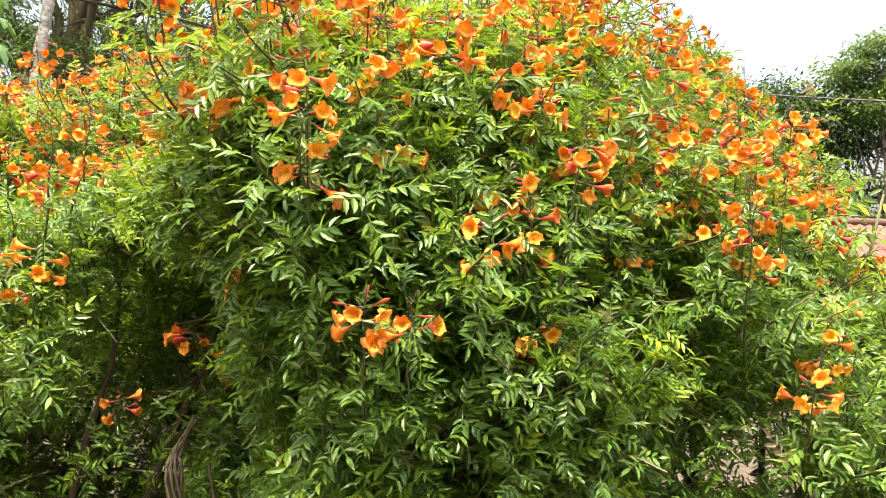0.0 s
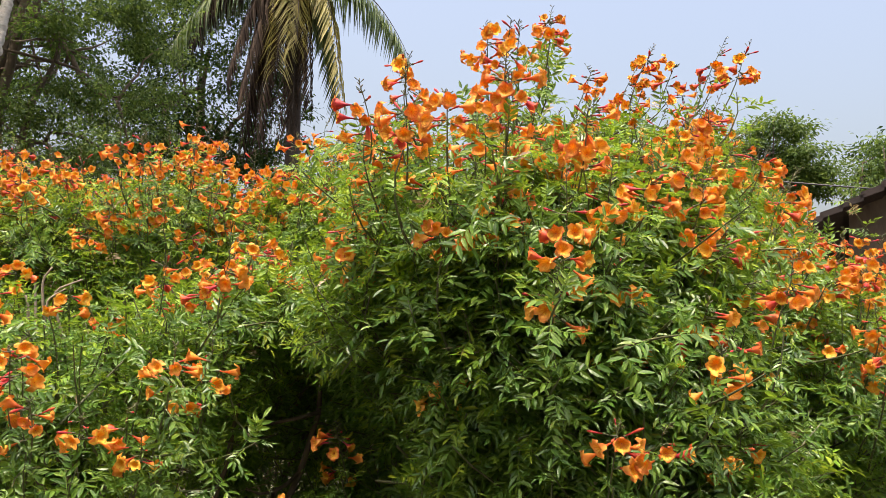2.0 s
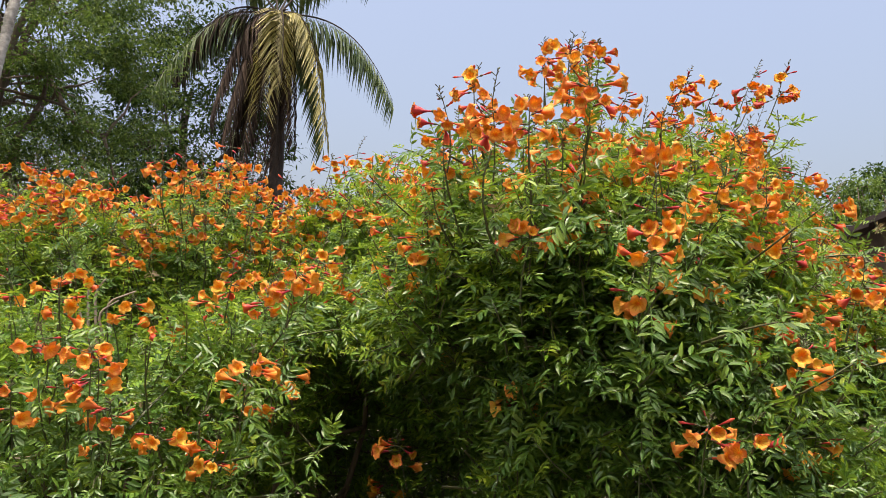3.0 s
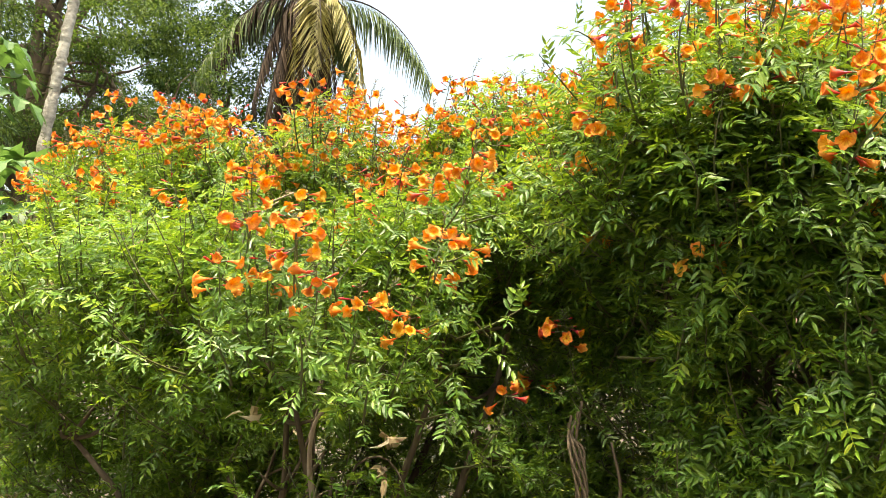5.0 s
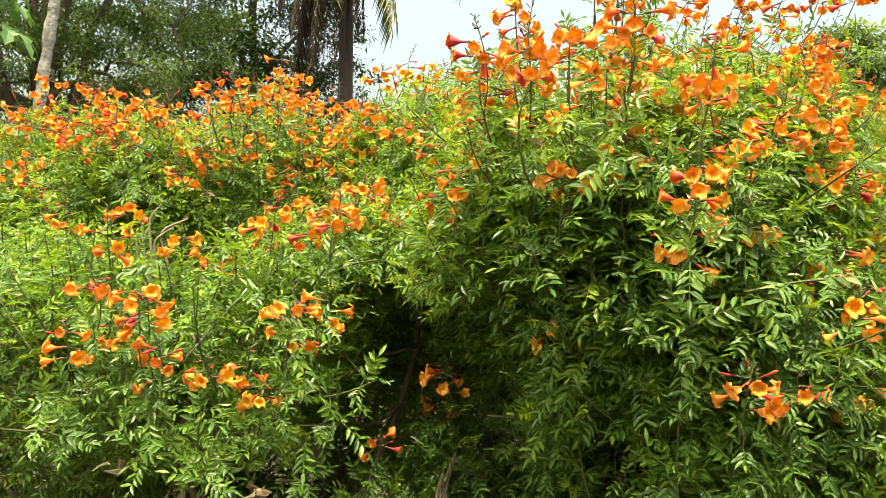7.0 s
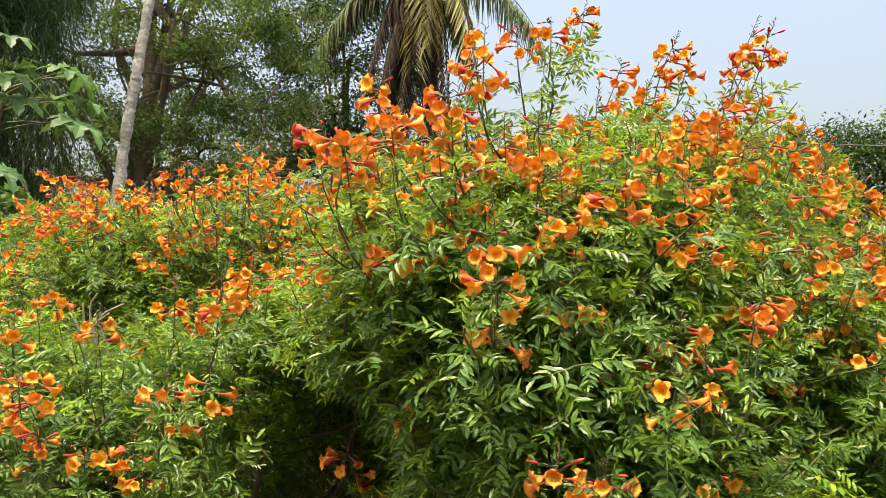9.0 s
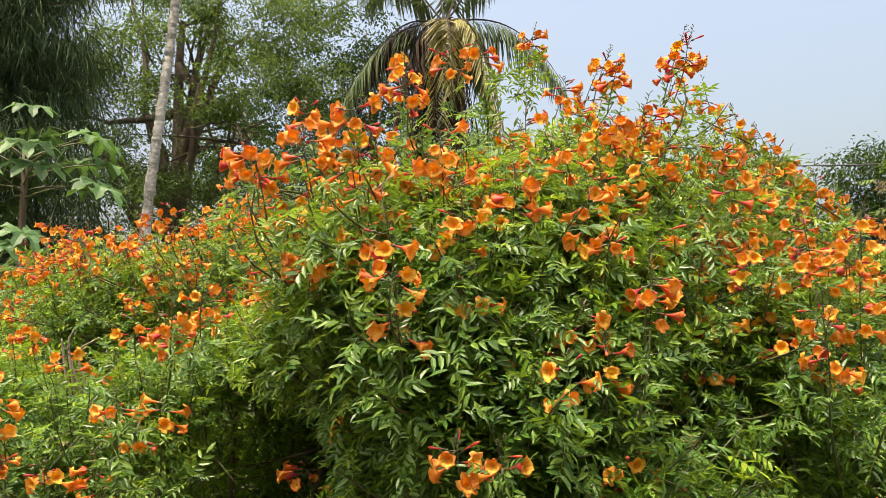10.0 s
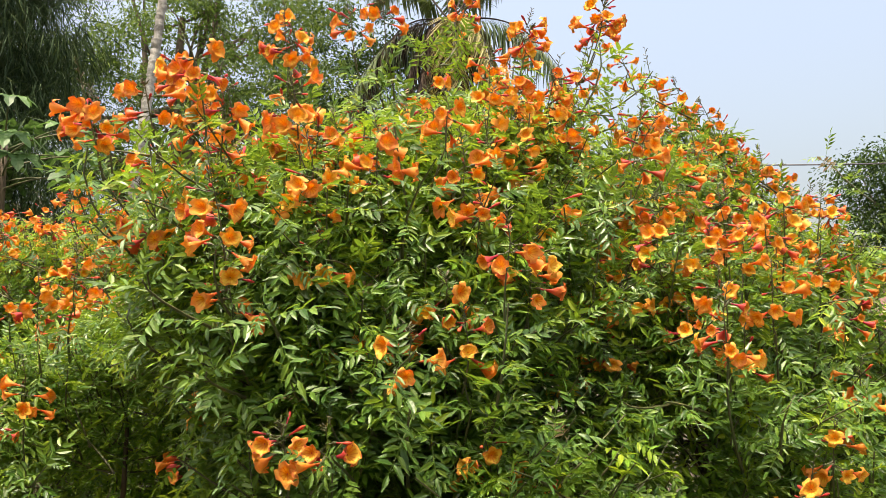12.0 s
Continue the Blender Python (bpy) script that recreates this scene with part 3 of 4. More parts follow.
# ---- ground ----
def ground():
    b = Buf()
    n, near = 60, 14.0
    s = np.linspace(-1, 1, n)
    line = np.sign(s) * (np.abs(s) * near + np.abs(s) ** 9 * 900)
    x, y = np.meshgrid(line, line, indexing="ij")
    z = np.array([[0.03 * noise.noise(Vector((a * 0.9, c * 0.9, 0))) - 0.03 for c in line] for a in line])
    v = np.stack([x, y, z], -1).reshape(-1, 3)
    i = (np.arange(n - 1)[:, None] * n + np.arange(n - 1)[None]).ravel()
    b.add(v, np.concatenate([np.stack([i, i + n, i + 1], -1), np.stack([i + 1, i + n, i + n + 1], -1)]))
    tagged(new("ground", b.mesh("ground", [SOIL], True)), "bare dark brown garden soil under the shrubs", "ground", kind="structure")


ground()



def sky_blocker():
    """A plain unseen wall, added behind the viewer to cut low sky light."""
    b = bmesh.new()
    bmesh.ops.create_cube(b, size=1, matrix=Matrix.Translation((0, -5.1, 1.7)) @ Matrix.Diagonal((22, 0.2, 3.5, 1)))
    bmesh.ops.bevel(b, geom=b.edges[:], offset=0.02, segments=2, affect="EDGES")
    me = bpy.data.meshes.new("sky_blocking_wall")
    b.to_mesh(me)
    me.materials.append(WALL)
    tagged(new("sky_blocking_wall", me), "plain weathered brown wall added out of view to cut sky light", "wall", kind="structure")


sky_blocker()


def leaf_litter():
    """Dry fallen leaflets on the soil under the hedge."""
    rng = np.random.default_rng(3)
    v, f = leaflet(0.06, 0.02, 0.5, 0.3, False)
    n = 2600
    ahead = np.stack([rng.normal(0, 1, n), rng.normal(0, 1, n), rng.normal(0, 0.12, n)], -1)
    up = np.stack([rng.normal(0, 0.3, n), rng.normal(0, 0.3, n), np.ones(n)], -1)
    place = np.stack([rng.uniform(-2.4, 2.0, n) + rng.normal(0, 0.5, n), 0.9 + rng.normal(0, 0.75, n), np.full(n, 0.02)], -1)
    b = Buf()
    b.scatter(v, f, axes_from(ahead, up), place)
    tagged(new("leaf_litter", b.mesh("leaf_litter", [LITTER])), "dry brown fallen leaves scattered on the soil", "leaf litter", kind="stuff")


leaf_litter()


# ---- trees behind ----
LEAF_SHAPE = leaflet(1.0, 0.42, 0.35, 0.25, False)
NEEDLE_SHAPE = leaflet(1.0, 0.045, 0.3, 0.5, False)


def tree(name, label, category, base, height, lobes, leaves, leaf, seed, mat, shape=LEAF_SHAPE, trunk=0.18, hang=0.0, group="", limbs=9, lean=(0, 0), gaps=0.05, clump=0.11, flat=0.65, per=110, grain=1.1):
    """A tapered trunk with limbs, and a crown of many small leaves in clumps with gaps between them."""
    rng = np.random.default_rng(seed)
    base = np.array(base, float)
    root = thing(name, base, label, category, group)
    lobes = [(np.array(l[:3], float), np.array(l[3:], float)) for l in lobes]
    b = Buf()
    top = np.array([lean[0], lean[1], height * 0.8])
    spine = bend((0, 0, -0.1), top, rng.normal(0, 0.12, 3), 10, 0.05, rng)
    b.tube(spine, np.linspace(trunk, trunk * 0.25, 10), 9)
    part("trunk", b.mesh("trunk", [TREE_BARK], True), root)
    for k in range(limbs):
        b = Buf()
        c, r = lobes[k % len(lobes)]
        i = int(np.clip(rng.normal(5.0, 1.6), 2, 8))
        goal = c - base + r * unit(rng.normal(0, 1, 3)) * rng.uniform(0.3, 0.75)
        line = bend(spine[i], goal, np.array([0, 0, rng.uniform(-0.2, 0.5)]), 8, 0.07, rng)
        b.tube(line, np.linspace(trunk * 0.42, trunk * 0.07, 8), 6)
        for _ in range(5):
            j = rng.integers(3, 8)
            tip = line[j] + unit(rng.normal(0, 1, 3)) * rng.uniform(0.4, 1.0) * r.mean() * 0.7
            b.tube(bend(line[j], tip, rng.normal(0, 0.08, 3), 5, 0.03, rng), np.linspace(trunk * 0.14, trunk * 0.03, 5), 5)
        part("limb", b.mesh("limb", [TREE_BARK], True), root)
    # clumps in the crown
    vol = np.array([r.prod() for _, r in lobes])
    clumps = []
    while len(clumps) < max(40, leaves // per):
        c, r = lobes[rng.choice(len(lobes), p=vol / vol.sum())]
        d = unit(rng.normal(0, 1, 3)) * rng.uniform(0.25, 1.0) ** 0.5
        p = c + r * d
        if noise.noise(Vector(p) * grain) > gaps:
            clumps.append(p - base)
    clumps = np.array(clumps)
    pick = rng.integers(len(clumps), size=leaves)
    size = np.mean([r.mean() for _, r in lobes])
    place = clumps[pick] + rng.normal(0, 1, (leaves, 3)) * np.array([1, 1, flat]) * clump * size
    if hang:
        place[:, 2] -= rng.uniform(0, hang, leaves)
    ahead = unit(place - clumps[pick] + rng.normal(0, 0.5, (leaves, 3)) * clump * size) + np.array([0, 0, -0.25 - hang * 1.4]) + rng.normal(0, 0.3, (leaves, 3))
    up = np.array([0, 0, 1.0]) + rng.normal(0, 0.5, (leaves, 3))
    b = Buf()
    b.scatter(*shape, axes_from(ahead, up) * (leaf * rng.uniform(0.6, 1.3, leaves))[:, None, None], place)
    part("crown", b.mesh("crown", [mat]), root, kind="stuff")
    return root


def coconut_palm(base, top, seed):
    rng = np.random.default_rng(seed)
    base, top = np.array(base, float), np.array(top, float)
    root = thing("coconut_palm", base, "coconut palm with green upper and yellowing lower fronds behind the hedge", "palm tree")
    b = Buf()
    n = 40
    line = bend((0, 0, -0.1), top - base, (0.25, 0, 0), n)
    b.tube(line, np.linspace(0.24, 0.17, n) + 0.008 * (np.arange(n) % 2), 12)
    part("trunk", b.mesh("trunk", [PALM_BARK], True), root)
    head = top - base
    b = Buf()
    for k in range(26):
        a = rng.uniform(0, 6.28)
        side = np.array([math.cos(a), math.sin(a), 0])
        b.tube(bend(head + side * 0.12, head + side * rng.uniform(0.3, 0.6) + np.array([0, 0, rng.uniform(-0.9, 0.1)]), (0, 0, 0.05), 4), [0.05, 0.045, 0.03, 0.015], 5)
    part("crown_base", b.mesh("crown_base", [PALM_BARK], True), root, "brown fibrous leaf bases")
    strip_v, strip_f = leaflet(1.0, 0.06, 0.5, 0.35, False)
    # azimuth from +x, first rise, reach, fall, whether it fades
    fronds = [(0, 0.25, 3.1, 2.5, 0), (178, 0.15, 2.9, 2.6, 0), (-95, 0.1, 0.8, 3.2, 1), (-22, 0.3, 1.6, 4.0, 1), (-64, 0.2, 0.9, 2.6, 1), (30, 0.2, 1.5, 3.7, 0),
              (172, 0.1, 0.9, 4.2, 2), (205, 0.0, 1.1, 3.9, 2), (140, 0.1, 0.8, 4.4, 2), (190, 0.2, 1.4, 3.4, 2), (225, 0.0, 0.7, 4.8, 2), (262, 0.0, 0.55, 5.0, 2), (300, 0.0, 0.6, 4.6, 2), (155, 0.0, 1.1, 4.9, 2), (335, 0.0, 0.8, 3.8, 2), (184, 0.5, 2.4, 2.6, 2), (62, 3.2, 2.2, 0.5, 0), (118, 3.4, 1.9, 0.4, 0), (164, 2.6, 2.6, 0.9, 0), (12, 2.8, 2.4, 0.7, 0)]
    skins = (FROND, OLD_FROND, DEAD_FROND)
    tags = ("", "yellowing drooping frond", "dead brown hanging frond")
    for deg, rise, reach, fall, fades in fronds:
        a = radians(deg + rng.uniform(-5, 5))
        side = np.array([math.cos(a), math.sin(a), 0])
        s = np.linspace(0, 1, 16)
        line = head + side * (1.12 * reach * s ** 0.85)[:, None] + np.array([0, 0, 1.0]) * (rise * np.sin(s * 2.0) - fall * s ** 2.3)[:, None]
        b = Buf()
        b.tube(line, np.linspace(0.035, 0.006, 16), 5, 1)
        tang = unit(np.gradient(line, axis=0))
        turns, places = [], []
        for k in range(62):
            q = 0.14 + 0.86 * k / 61
            i = min(int(q * 15), 14)
            here = line[i] + (line[i + 1] - line[i]) * (q * 15 - i)
            t = tang[i]
            out = unit(np.cross(t, np.array([0, 0, 1.0]) + side * 0.3))
            size = (1.45 - 1.2 * abs(q - 0.42) ** 1.5) * rng.uniform(0.8, 1.1) * (0.85 if fades else 1.0)
            for sgn in (1, -1):
                ahead = unit(out * sgn * 0.8 + t * 0.55 + np.array([0, 0, rng.uniform(-0.55, 0.0) if fades == 1 else rng.uniform(-1.25, -0.45)]))
                turns.append(axes_from(ahead[None], np.array([[*(side * 0.3)[:2], 1.0]]))[0] * size)
                places.append(here)
        b.scatter(strip_v, strip_f, turns, places)
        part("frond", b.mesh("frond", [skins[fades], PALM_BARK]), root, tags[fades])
    return root


def pale_trunk(points, radius):
    """A slim ringed palm stem, leaning and slightly crooked."""
    p = np.array(points, float)
    s = np.linspace(0, len(p) - 1, 180)
    line = np.stack([np.interp(s, np.arange(len(p)), p[:, k]) for k in range(3)], -1)
    for _ in range(9):
        line[1:-1] = (line[:-2] + line[1:-1] + line[2:]) / 3
    root = thing("slender_palm", p[0], "slender pale grey palm trunk with leaf scars, leaning slightly", "palm tree")
    b = Buf()
    rng = np.random.default_rng(4)
    line[1:-1] += rng.normal(0, 0.004, (178, 3))
    r = np.linspace(radius * 1.1, radius * 0.85, 180) * (1 + 0.06 * rng.normal(0, 1, 180) - 0.10 * (rng.uniform(0, 1, 180) < 0.25))
    b.tube(line - p[0], r, 12)
    part("trunk", b.mesh("trunk", [PALE_BARK], True), root)
    b = Buf()
    strip_v, strip_f = leaflet(1.0, 0.07, 0.4, 0.3, False)
    top = line[-1] - p[0]
    for k in range(11):
        a = k * 2.4
        side = np.array([math.cos(a), math.sin(a), 0])
        q = np.linspace(0, 1, 12)
        rib = top + side * (1.7 * q)[:, None] + np.array([0, 0, 1.0]) * (1.3 * q - 1.9 * q * q)[:, None]
        b.tube(rib, np.linspace(0.025, 0.005, 12), 4)
        t = unit(np.gradient(rib, axis=0))
        turns, places = [], []
        for i in range(1, 12):
            for half in (0.0, 0.5):
                out = unit(np.cross(t[i], (0, 0, 1.0)))
                for sgn in (1, -1):
                    turns.append(axes_from(unit(out * sgn + t[i] * 0.6 + np.array([0, 0, -0.3]))[None], np.array([[0, 0, 1.0]]))[0] * 0.55)
                    places.append(rib[i] - t[i] * half * 0.15)
        b.scatter(strip_v, strip_f, turns, places)
    part("crown", b.mesh("crown", [FROND]), root)


def lobed_leaf(rng):
    """A papaya leaf: seven long fingers, each cut again, cupped and drooping; x is its axis, about one metre across."""
    b = Buf()
    for k in range(7):
        a = radians(-126 + 42 * k)
        size = 0.52 * (1 - 0.16 * abs(k - 3) / 3) * rng.uniform(0.9, 1.08)
        spine = [(s * size, 0.0, 0.05 * math.sin(3.1 * s) - 0.30 * s * s * size) for s in np.linspace(0, 1, 7)]
        wide = [0.035, 0.085, 0.06, 0.125, 0.07, 0.075, 0.0]
        v, f = [], []
        for (x, y, z), w in zip(spine, wide):
            tip = x + (0.05 if w > 0.08 else 0)
            v += [(tip, w, z + 0.25 * w), (x, 0, z), (tip, -w, z + 0.25 * w)]
        for i in range(6):
            p = 3 * i
            f += [(p, p + 1, p + 3), (p + 1, p + 4, p + 3), (p + 1, p + 2, p + 4), (p + 2, p + 5, p + 4)]
        c, s = math.cos(a), math.sin(a)
        turn = np.array([[c, -s, 0], [s, c, 0], [0, 0, 1]])
        b.add(np.array(v) @ turn.T + np.array([0, 0, 0.002 * k]), f)
    return b.mesh("leaf", [BROAD], False)


def papaya(base, height, leaves, seed, label, spread=(0.35, 0.75), scale=1.0):
    rng = np.random.default_rng(seed)
    root = thing("papaya_plant", base, label, "papaya", "papaya plants beside the hedge")
    b = Buf()
    line = bend((0, 0, -0.05), (0.05, -0.04, height), (0.03, 0, 0), 12)
    b.tube(line, np.linspace(0.06, 0.03, 12), 10)
    part("trunk", b.mesh("trunk", [TREE_BARK], True), root)
    shapes = [lobed_leaf(rng) for _ in range(3)]
    for k in range(leaves):
        a = k * 2.4 + rng.normal(0, 0.2)
        side = np.array([math.cos(a), math.sin(a), 0])
        foot = np.array([0.05, -0.04, height - 0.035 * (leaves - k) * 0.7])
        q = k / leaves
        tip = foot + side * rng.uniform(*spread) * (1.1 - 0.5 * q) * scale + np.array([0, 0, 0.05 + 0.42 * q]) * scale
        b = Buf()
        b.tube(bend(foot, tip, (0, 0, 0.05), 6), np.linspace(0.010, 0.006, 6), 5)
        stalk = part("leaf_stalk", b.mesh("leaf_stalk", [STALK], True), root)
        up = unit(np.array([0, 0, 1.0]) + side * rng.uniform(0.1, 0.6))
        m = axes_from(unit(side + np.array([0, 0, rng.uniform(-0.7, -0.1)]))[None], up[None])[0] * rng.uniform(0.75, 1.05) * scale
        part("leaf", shapes[k % 3], stalk, m=Matrix.Translation(tip) @ Matrix(m.tolist()).to_4x4())


def broadleaf_plant(base, height, n, seed, size=1.0):
    """A young plant with large, plain, bright green leaves in opposite pairs."""
    rng = np.random.default_rng(seed)
    root = thing("broadleaf_sapling", base, "young sapling with large plain bright green leaves", "sapling")
    b = Buf()
    for k in range(3):
        b.tube(bend((0, 0, -0.03), (rng.normal(0, 0.12), rng.normal(0, 0.12), height - 0.1 * k), rng.normal(0, 0.04, 3), 8), np.linspace(0.014, 0.005, 8), 6)
    part("stem", b.mesh("stem", [STALK], True), root)
    v, f = leaflet(0.24, 0.12, 0.25, 0.35, True)
    shape = Buf()
    shape.add(v, f)
    shape = shape.mesh("leaf", [YOUNG])
    for k in range(n):
        a = k * 1.57 + rng.normal(0, 0.35)
        z = height * (0.35 + 0.68 * (k + 1) / n)
        here = np.array([rng.normal(0, 0.08), rng.normal(0, 0.08), z])
        ahead = unit(np.array([math.cos(a), math.sin(a), rng.uniform(-0.3, 0.35)]))
        m = axes_from(ahead[None], np.array([[0, -0.2, 1.0]]))[0] * rng.uniform(0.65, 1.1) * size
        part("leaf", shape, root, m=Matrix.Translation(here + ahead * 0.03) @ Matrix(m.tolist()).to_4x4())


def gable_house(place, turn, length, depth, eave, rise):
    """A low house with a dark tiled gable roof."""
    root = thing("house", place, "low house with a dark brown tiled gable roof among trees", "house")
    root.rotation_euler = (0, 0, radians(turn))
    b = bmesh.new()
    bmesh.ops.create_cube(b, size=1, matrix=Matrix.Translation((0, 0, eave / 2)) @ Matrix.Diagonal((length, depth, eave, 1)))
    me = bpy.data.meshes.new("wall")
    b.to_mesh(me)
    me.materials.append(TREE_BARK)
    part("wall", me, root, "dark brown wall")
    over, half = 0.5, depth / 2 + 0.5
    rows = 16
    for sgn in (1, -1):
        for k in range(rows):
            buf = Buf()
            s0, s1 = k / rows, (k + 1.15) / rows
            pts = []
            for s, lift in ((s0, 0.03), (s1, 0.07)):
                y, z = sgn * half * s, eave + rise - (rise + 0.25) * s + lift
                pts += [(-length / 2 - over, y, z), (length / 2 + over, y, z)]
            low = [(x, y, z - 0.08) for x, y, z in pts]
            buf.add(pts + low, [(0, 1, 2), (1, 3, 2), (4, 6, 5), (5, 6, 7), (2, 3, 6), (3, 7, 6), (0, 2, 4), (2, 6, 4), (1, 5, 3), (3, 5, 7)])
            part("tile_course", buf.mesh("tile_course", [THATCH]), root)
    b = Buf()
    b.tube([(-length / 2 - over, 0, eave + rise + 0.04), (length / 2 + over, 0, eave + rise + 0.04)], 0.12, 8)
    part("ridge", b.mesh("ridge", [THATCH], True), root)
    for x in (-1, 1):
        b = Buf()
        b.add([(x * length / 2, -depth / 2, eave), (x * length / 2, depth / 2, eave), (x * length / 2, 0, eave + rise * 0.95),
               (x * (length / 2 - 0.15), -depth / 2, eave), (x * (length / 2 - 0.15), depth / 2, eave), (x * (length / 2 - 0.15), 0, eave + rise * 0.95)],
              [(0, 1, 2), (3, 5, 4), (0, 3, 1), (1, 3, 4), (0, 2, 3), (2, 5, 3), (1, 4, 2), (2, 4, 5)])
        part("gable", b.mesh("gable", [TREE_BARK]), root)


def corrugated_shed(place, turn, length, depth, eave, rise):
    root = thing("shed", place, "small shed with a rusty reddish corrugated metal roof", "shed")
    root.rotation_euler = (0, 0, radians(turn))
    b = bmesh.new()
    bmesh.ops.create_cube(b, size=1, matrix=Matrix.Translation((0, 0, eave / 2)) @ Matrix.Diagonal((length - 0.4, depth - 0.4, eave, 1)))
    me = bpy.data.meshes.new("wall")
    b.to_mesh(me)
    me.materials.append(TREE_BARK)
    part("wall", me, root)
    n = int(length / 0.035)
    x = np.linspace(-length / 2, length / 2, n)
    wave = 0.016 * np.sin(x / 0.152 * 2 * np.pi)
    for sgn in (1, -1):
        buf = Buf()
        rows = []
        for s in (0.0, 1.0):
            rows.append(np.stack([x, np.full(n, sgn * depth / 2 * s), eave + rise * (1 - s) + wave], -1))
        v = np.concatenate([rows[0], rows[1], rows[0] - (0, 0, 0.006), rows[1] - (0, 0, 0.006)])
        i = np.arange(n - 1)
        f = np.concatenate([np.stack([i, i + 1, i + n], -1), np.stack([i + 1, i + n + 1, i + n], -1),
                            np.stack([i + 2 * n, i + 3 * n, i + 2 * n + 1], -1), np.stack([i + 2 * n + 1, i + 3 * n, i + 3 * n + 1], -1),
                            np.stack([i + n, i + n + 1, i + 3 * n], -1), np.stack([i + n + 1, i + 3 * n + 1, i + 3 * n], -1)])
        buf.add(v, f)
        part("roof_sheet", buf.mesh("roof_sheet", [SHEET]), root)
    b = Buf()
    b.tube([(-length / 2 - 0.05, 0, eave + rise + 0.02), (length / 2 + 0.05, 0, eave + rise + 0.02)], 0.07, 8)
    part("ridge_cap", b.mesh("ridge_cap", [SHEET], True), root)


def cable(a, b, sag, r=0.012):
    buf = Buf()
    line = bend(a, b, (0, 0, -sag), 24)
    buf.tube(line - line[0], r, 5)
    ob = new("overhead_cable", buf.mesh("overhead_cable", [RUBBER], True))
    ob.location = line[0]
    tagged(ob, "thin black overhead cable sagging between supports", "cable", "overhead cables")


def utility_pole(x, y, h):
    root = thing("utility_pole", (x, y, 0), "plain grey concrete utility pole carrying cables", "pole", "utility poles")
    b = Buf()
    b.tube([(0, 0, -0.2), (0, 0, h * 0.5), (0, 0, h)], [0.14, 0.12, 0.09], 10)
    part("shaft", b.mesh("shaft", [PLASTER], True), root)
    b = Buf()
    b.tube([(-0.5, 0, h - 0.4), (0.5, 0, h - 0.4)], 0.04, 6)
    part("crossarm", b.mesh("crossarm", [PLASTER]), root)



# ---- the place ----
# where the flower heads of each shrub stand
MAIN_LOW = [
    (-0.48, 0.74, 1.78), (-0.44, 0.71, 1.28), (-0.4, 0.59, 1.71), (-0.36, 0.75, 1.57), (-0.22, 0.1, 1.82), (-0.18, 0.34, 1.45), (0, -0.06, 1.78), (0, 0, 1.66),
    (0.12, -0.03, 1.38), (0.12, 0.09, 1.86), (0.2, -0.04, 1.38), (0.22, 0.34, 1.56), (0.26, 0.13, 1.57), (0.33, -0, 1.53), (0.33, 0.45, 1.71), (0.36, 0.16, 1.63),
    (0.37, 0.54, 1.71), (0.4, 0.12, 1.56), (0.42, 0.21, 1.79), (0.43, 0.14, 1.36), (0.49, 0.05, 1.69), (0.5, 0.24, 1.31), (0.54, 0.44, 1.84), (0.56, 0.59, 1.51)]
MAIN_TOP = [
    (-0.41, 0.19, 2.05), (-0.32, 0.03, 2), (-0.32, 0.37, 2.18), (-0.31, 0.76, 1.91), (-0.23, 0.09, 2.03), (-0.14, 0.16, 1.99), (-0.11, 0.05, 2.07), (-0.11, 0.53, 2.34),
    (-0.09, 0.13, 2.06), (-0.07, 0.4, 2.27), (0, 0.68, 2.42), (0.07, 0.11, 2.01), (0.09, 0.2, 1.95), (0.09, 0.68, 2.44), (0.1, 0.29, 1.98), (0.17, 0.61, 2),
    (0.18, 0.76, 2.18), (0.21, 1.35, 2.73), (0.3, 0.84, 2.06), (0.33, 1.15, 2.47), (0.41, 0.63, 1.99), (0.41, 0.95, 2.39), (0.46, 0.93, 2.46), (0.48, 0.75, 2.37),
    (0.54, 0.63, 2.18), (0.54, 0.7, 2.21), (0.6, 0.76, 2.23), (0.67, 0.71, 2.4), (0.67, 0.9, 2.47)]
FRONT_LEFT = [
    (-1.59, 0.96, 1.68), (-1.32, 0.73, 1.68), (-1.3, 0.35, 1.37), (-1.26, 0.38, 1.49), (-1.25, 0.43, 1.6), (-1.19, 0.4, 1.38), (-1.15, 0.68, 1.6), (-1.13, 0.37, 1.46),
    (-1.12, 0.3, 1.45), (-1.07, 0.31, 1.34), (-1.07, 0.78, 1.56), (-0.97, 0.35, 1.31), (-0.9, 0.44, 1.33), (-0.88, 0.59, 1.68), (-0.85, 0.4, 1.27), (-0.79, 0.45, 1.39),
    (-0.78, 0.35, 1.47), (-0.72, 0.47, 1.47), (-0.7, 0.47, 1.69), (-0.65, 0.54, 1.75), (-0.58, 0.66, 1.1)]
BACK_LEFT = [
    (-2.07, 1.85, 2.25), (-1.85, 1.55, 2.03), (-1.82, 1.65, 2.18), (-1.79, 1.43, 1.97), (-1.67, 1.47, 2.12), (-1.66, 1.5, 2.03), (-1.62, 1.44, 2.03), (-1.59, 1.32, 2),
    (-1.29, 1.38, 2.17), (-1.24, 1.83, 2.27), (-1.21, 1.37, 2.17), (-1.12, 1.41, 1.98), (-1.12, 2.01, 2.39), (-1.1, 1.68, 2.33), (-1.02, 1.8, 2.28), (-0.99, 1.54, 2.05),
    (-0.84, 1.54, 2.07), (-0.7, 1.47, 2.11), (-0.7, 1.65, 2.29), (-0.61, 1.24, 2.03)]
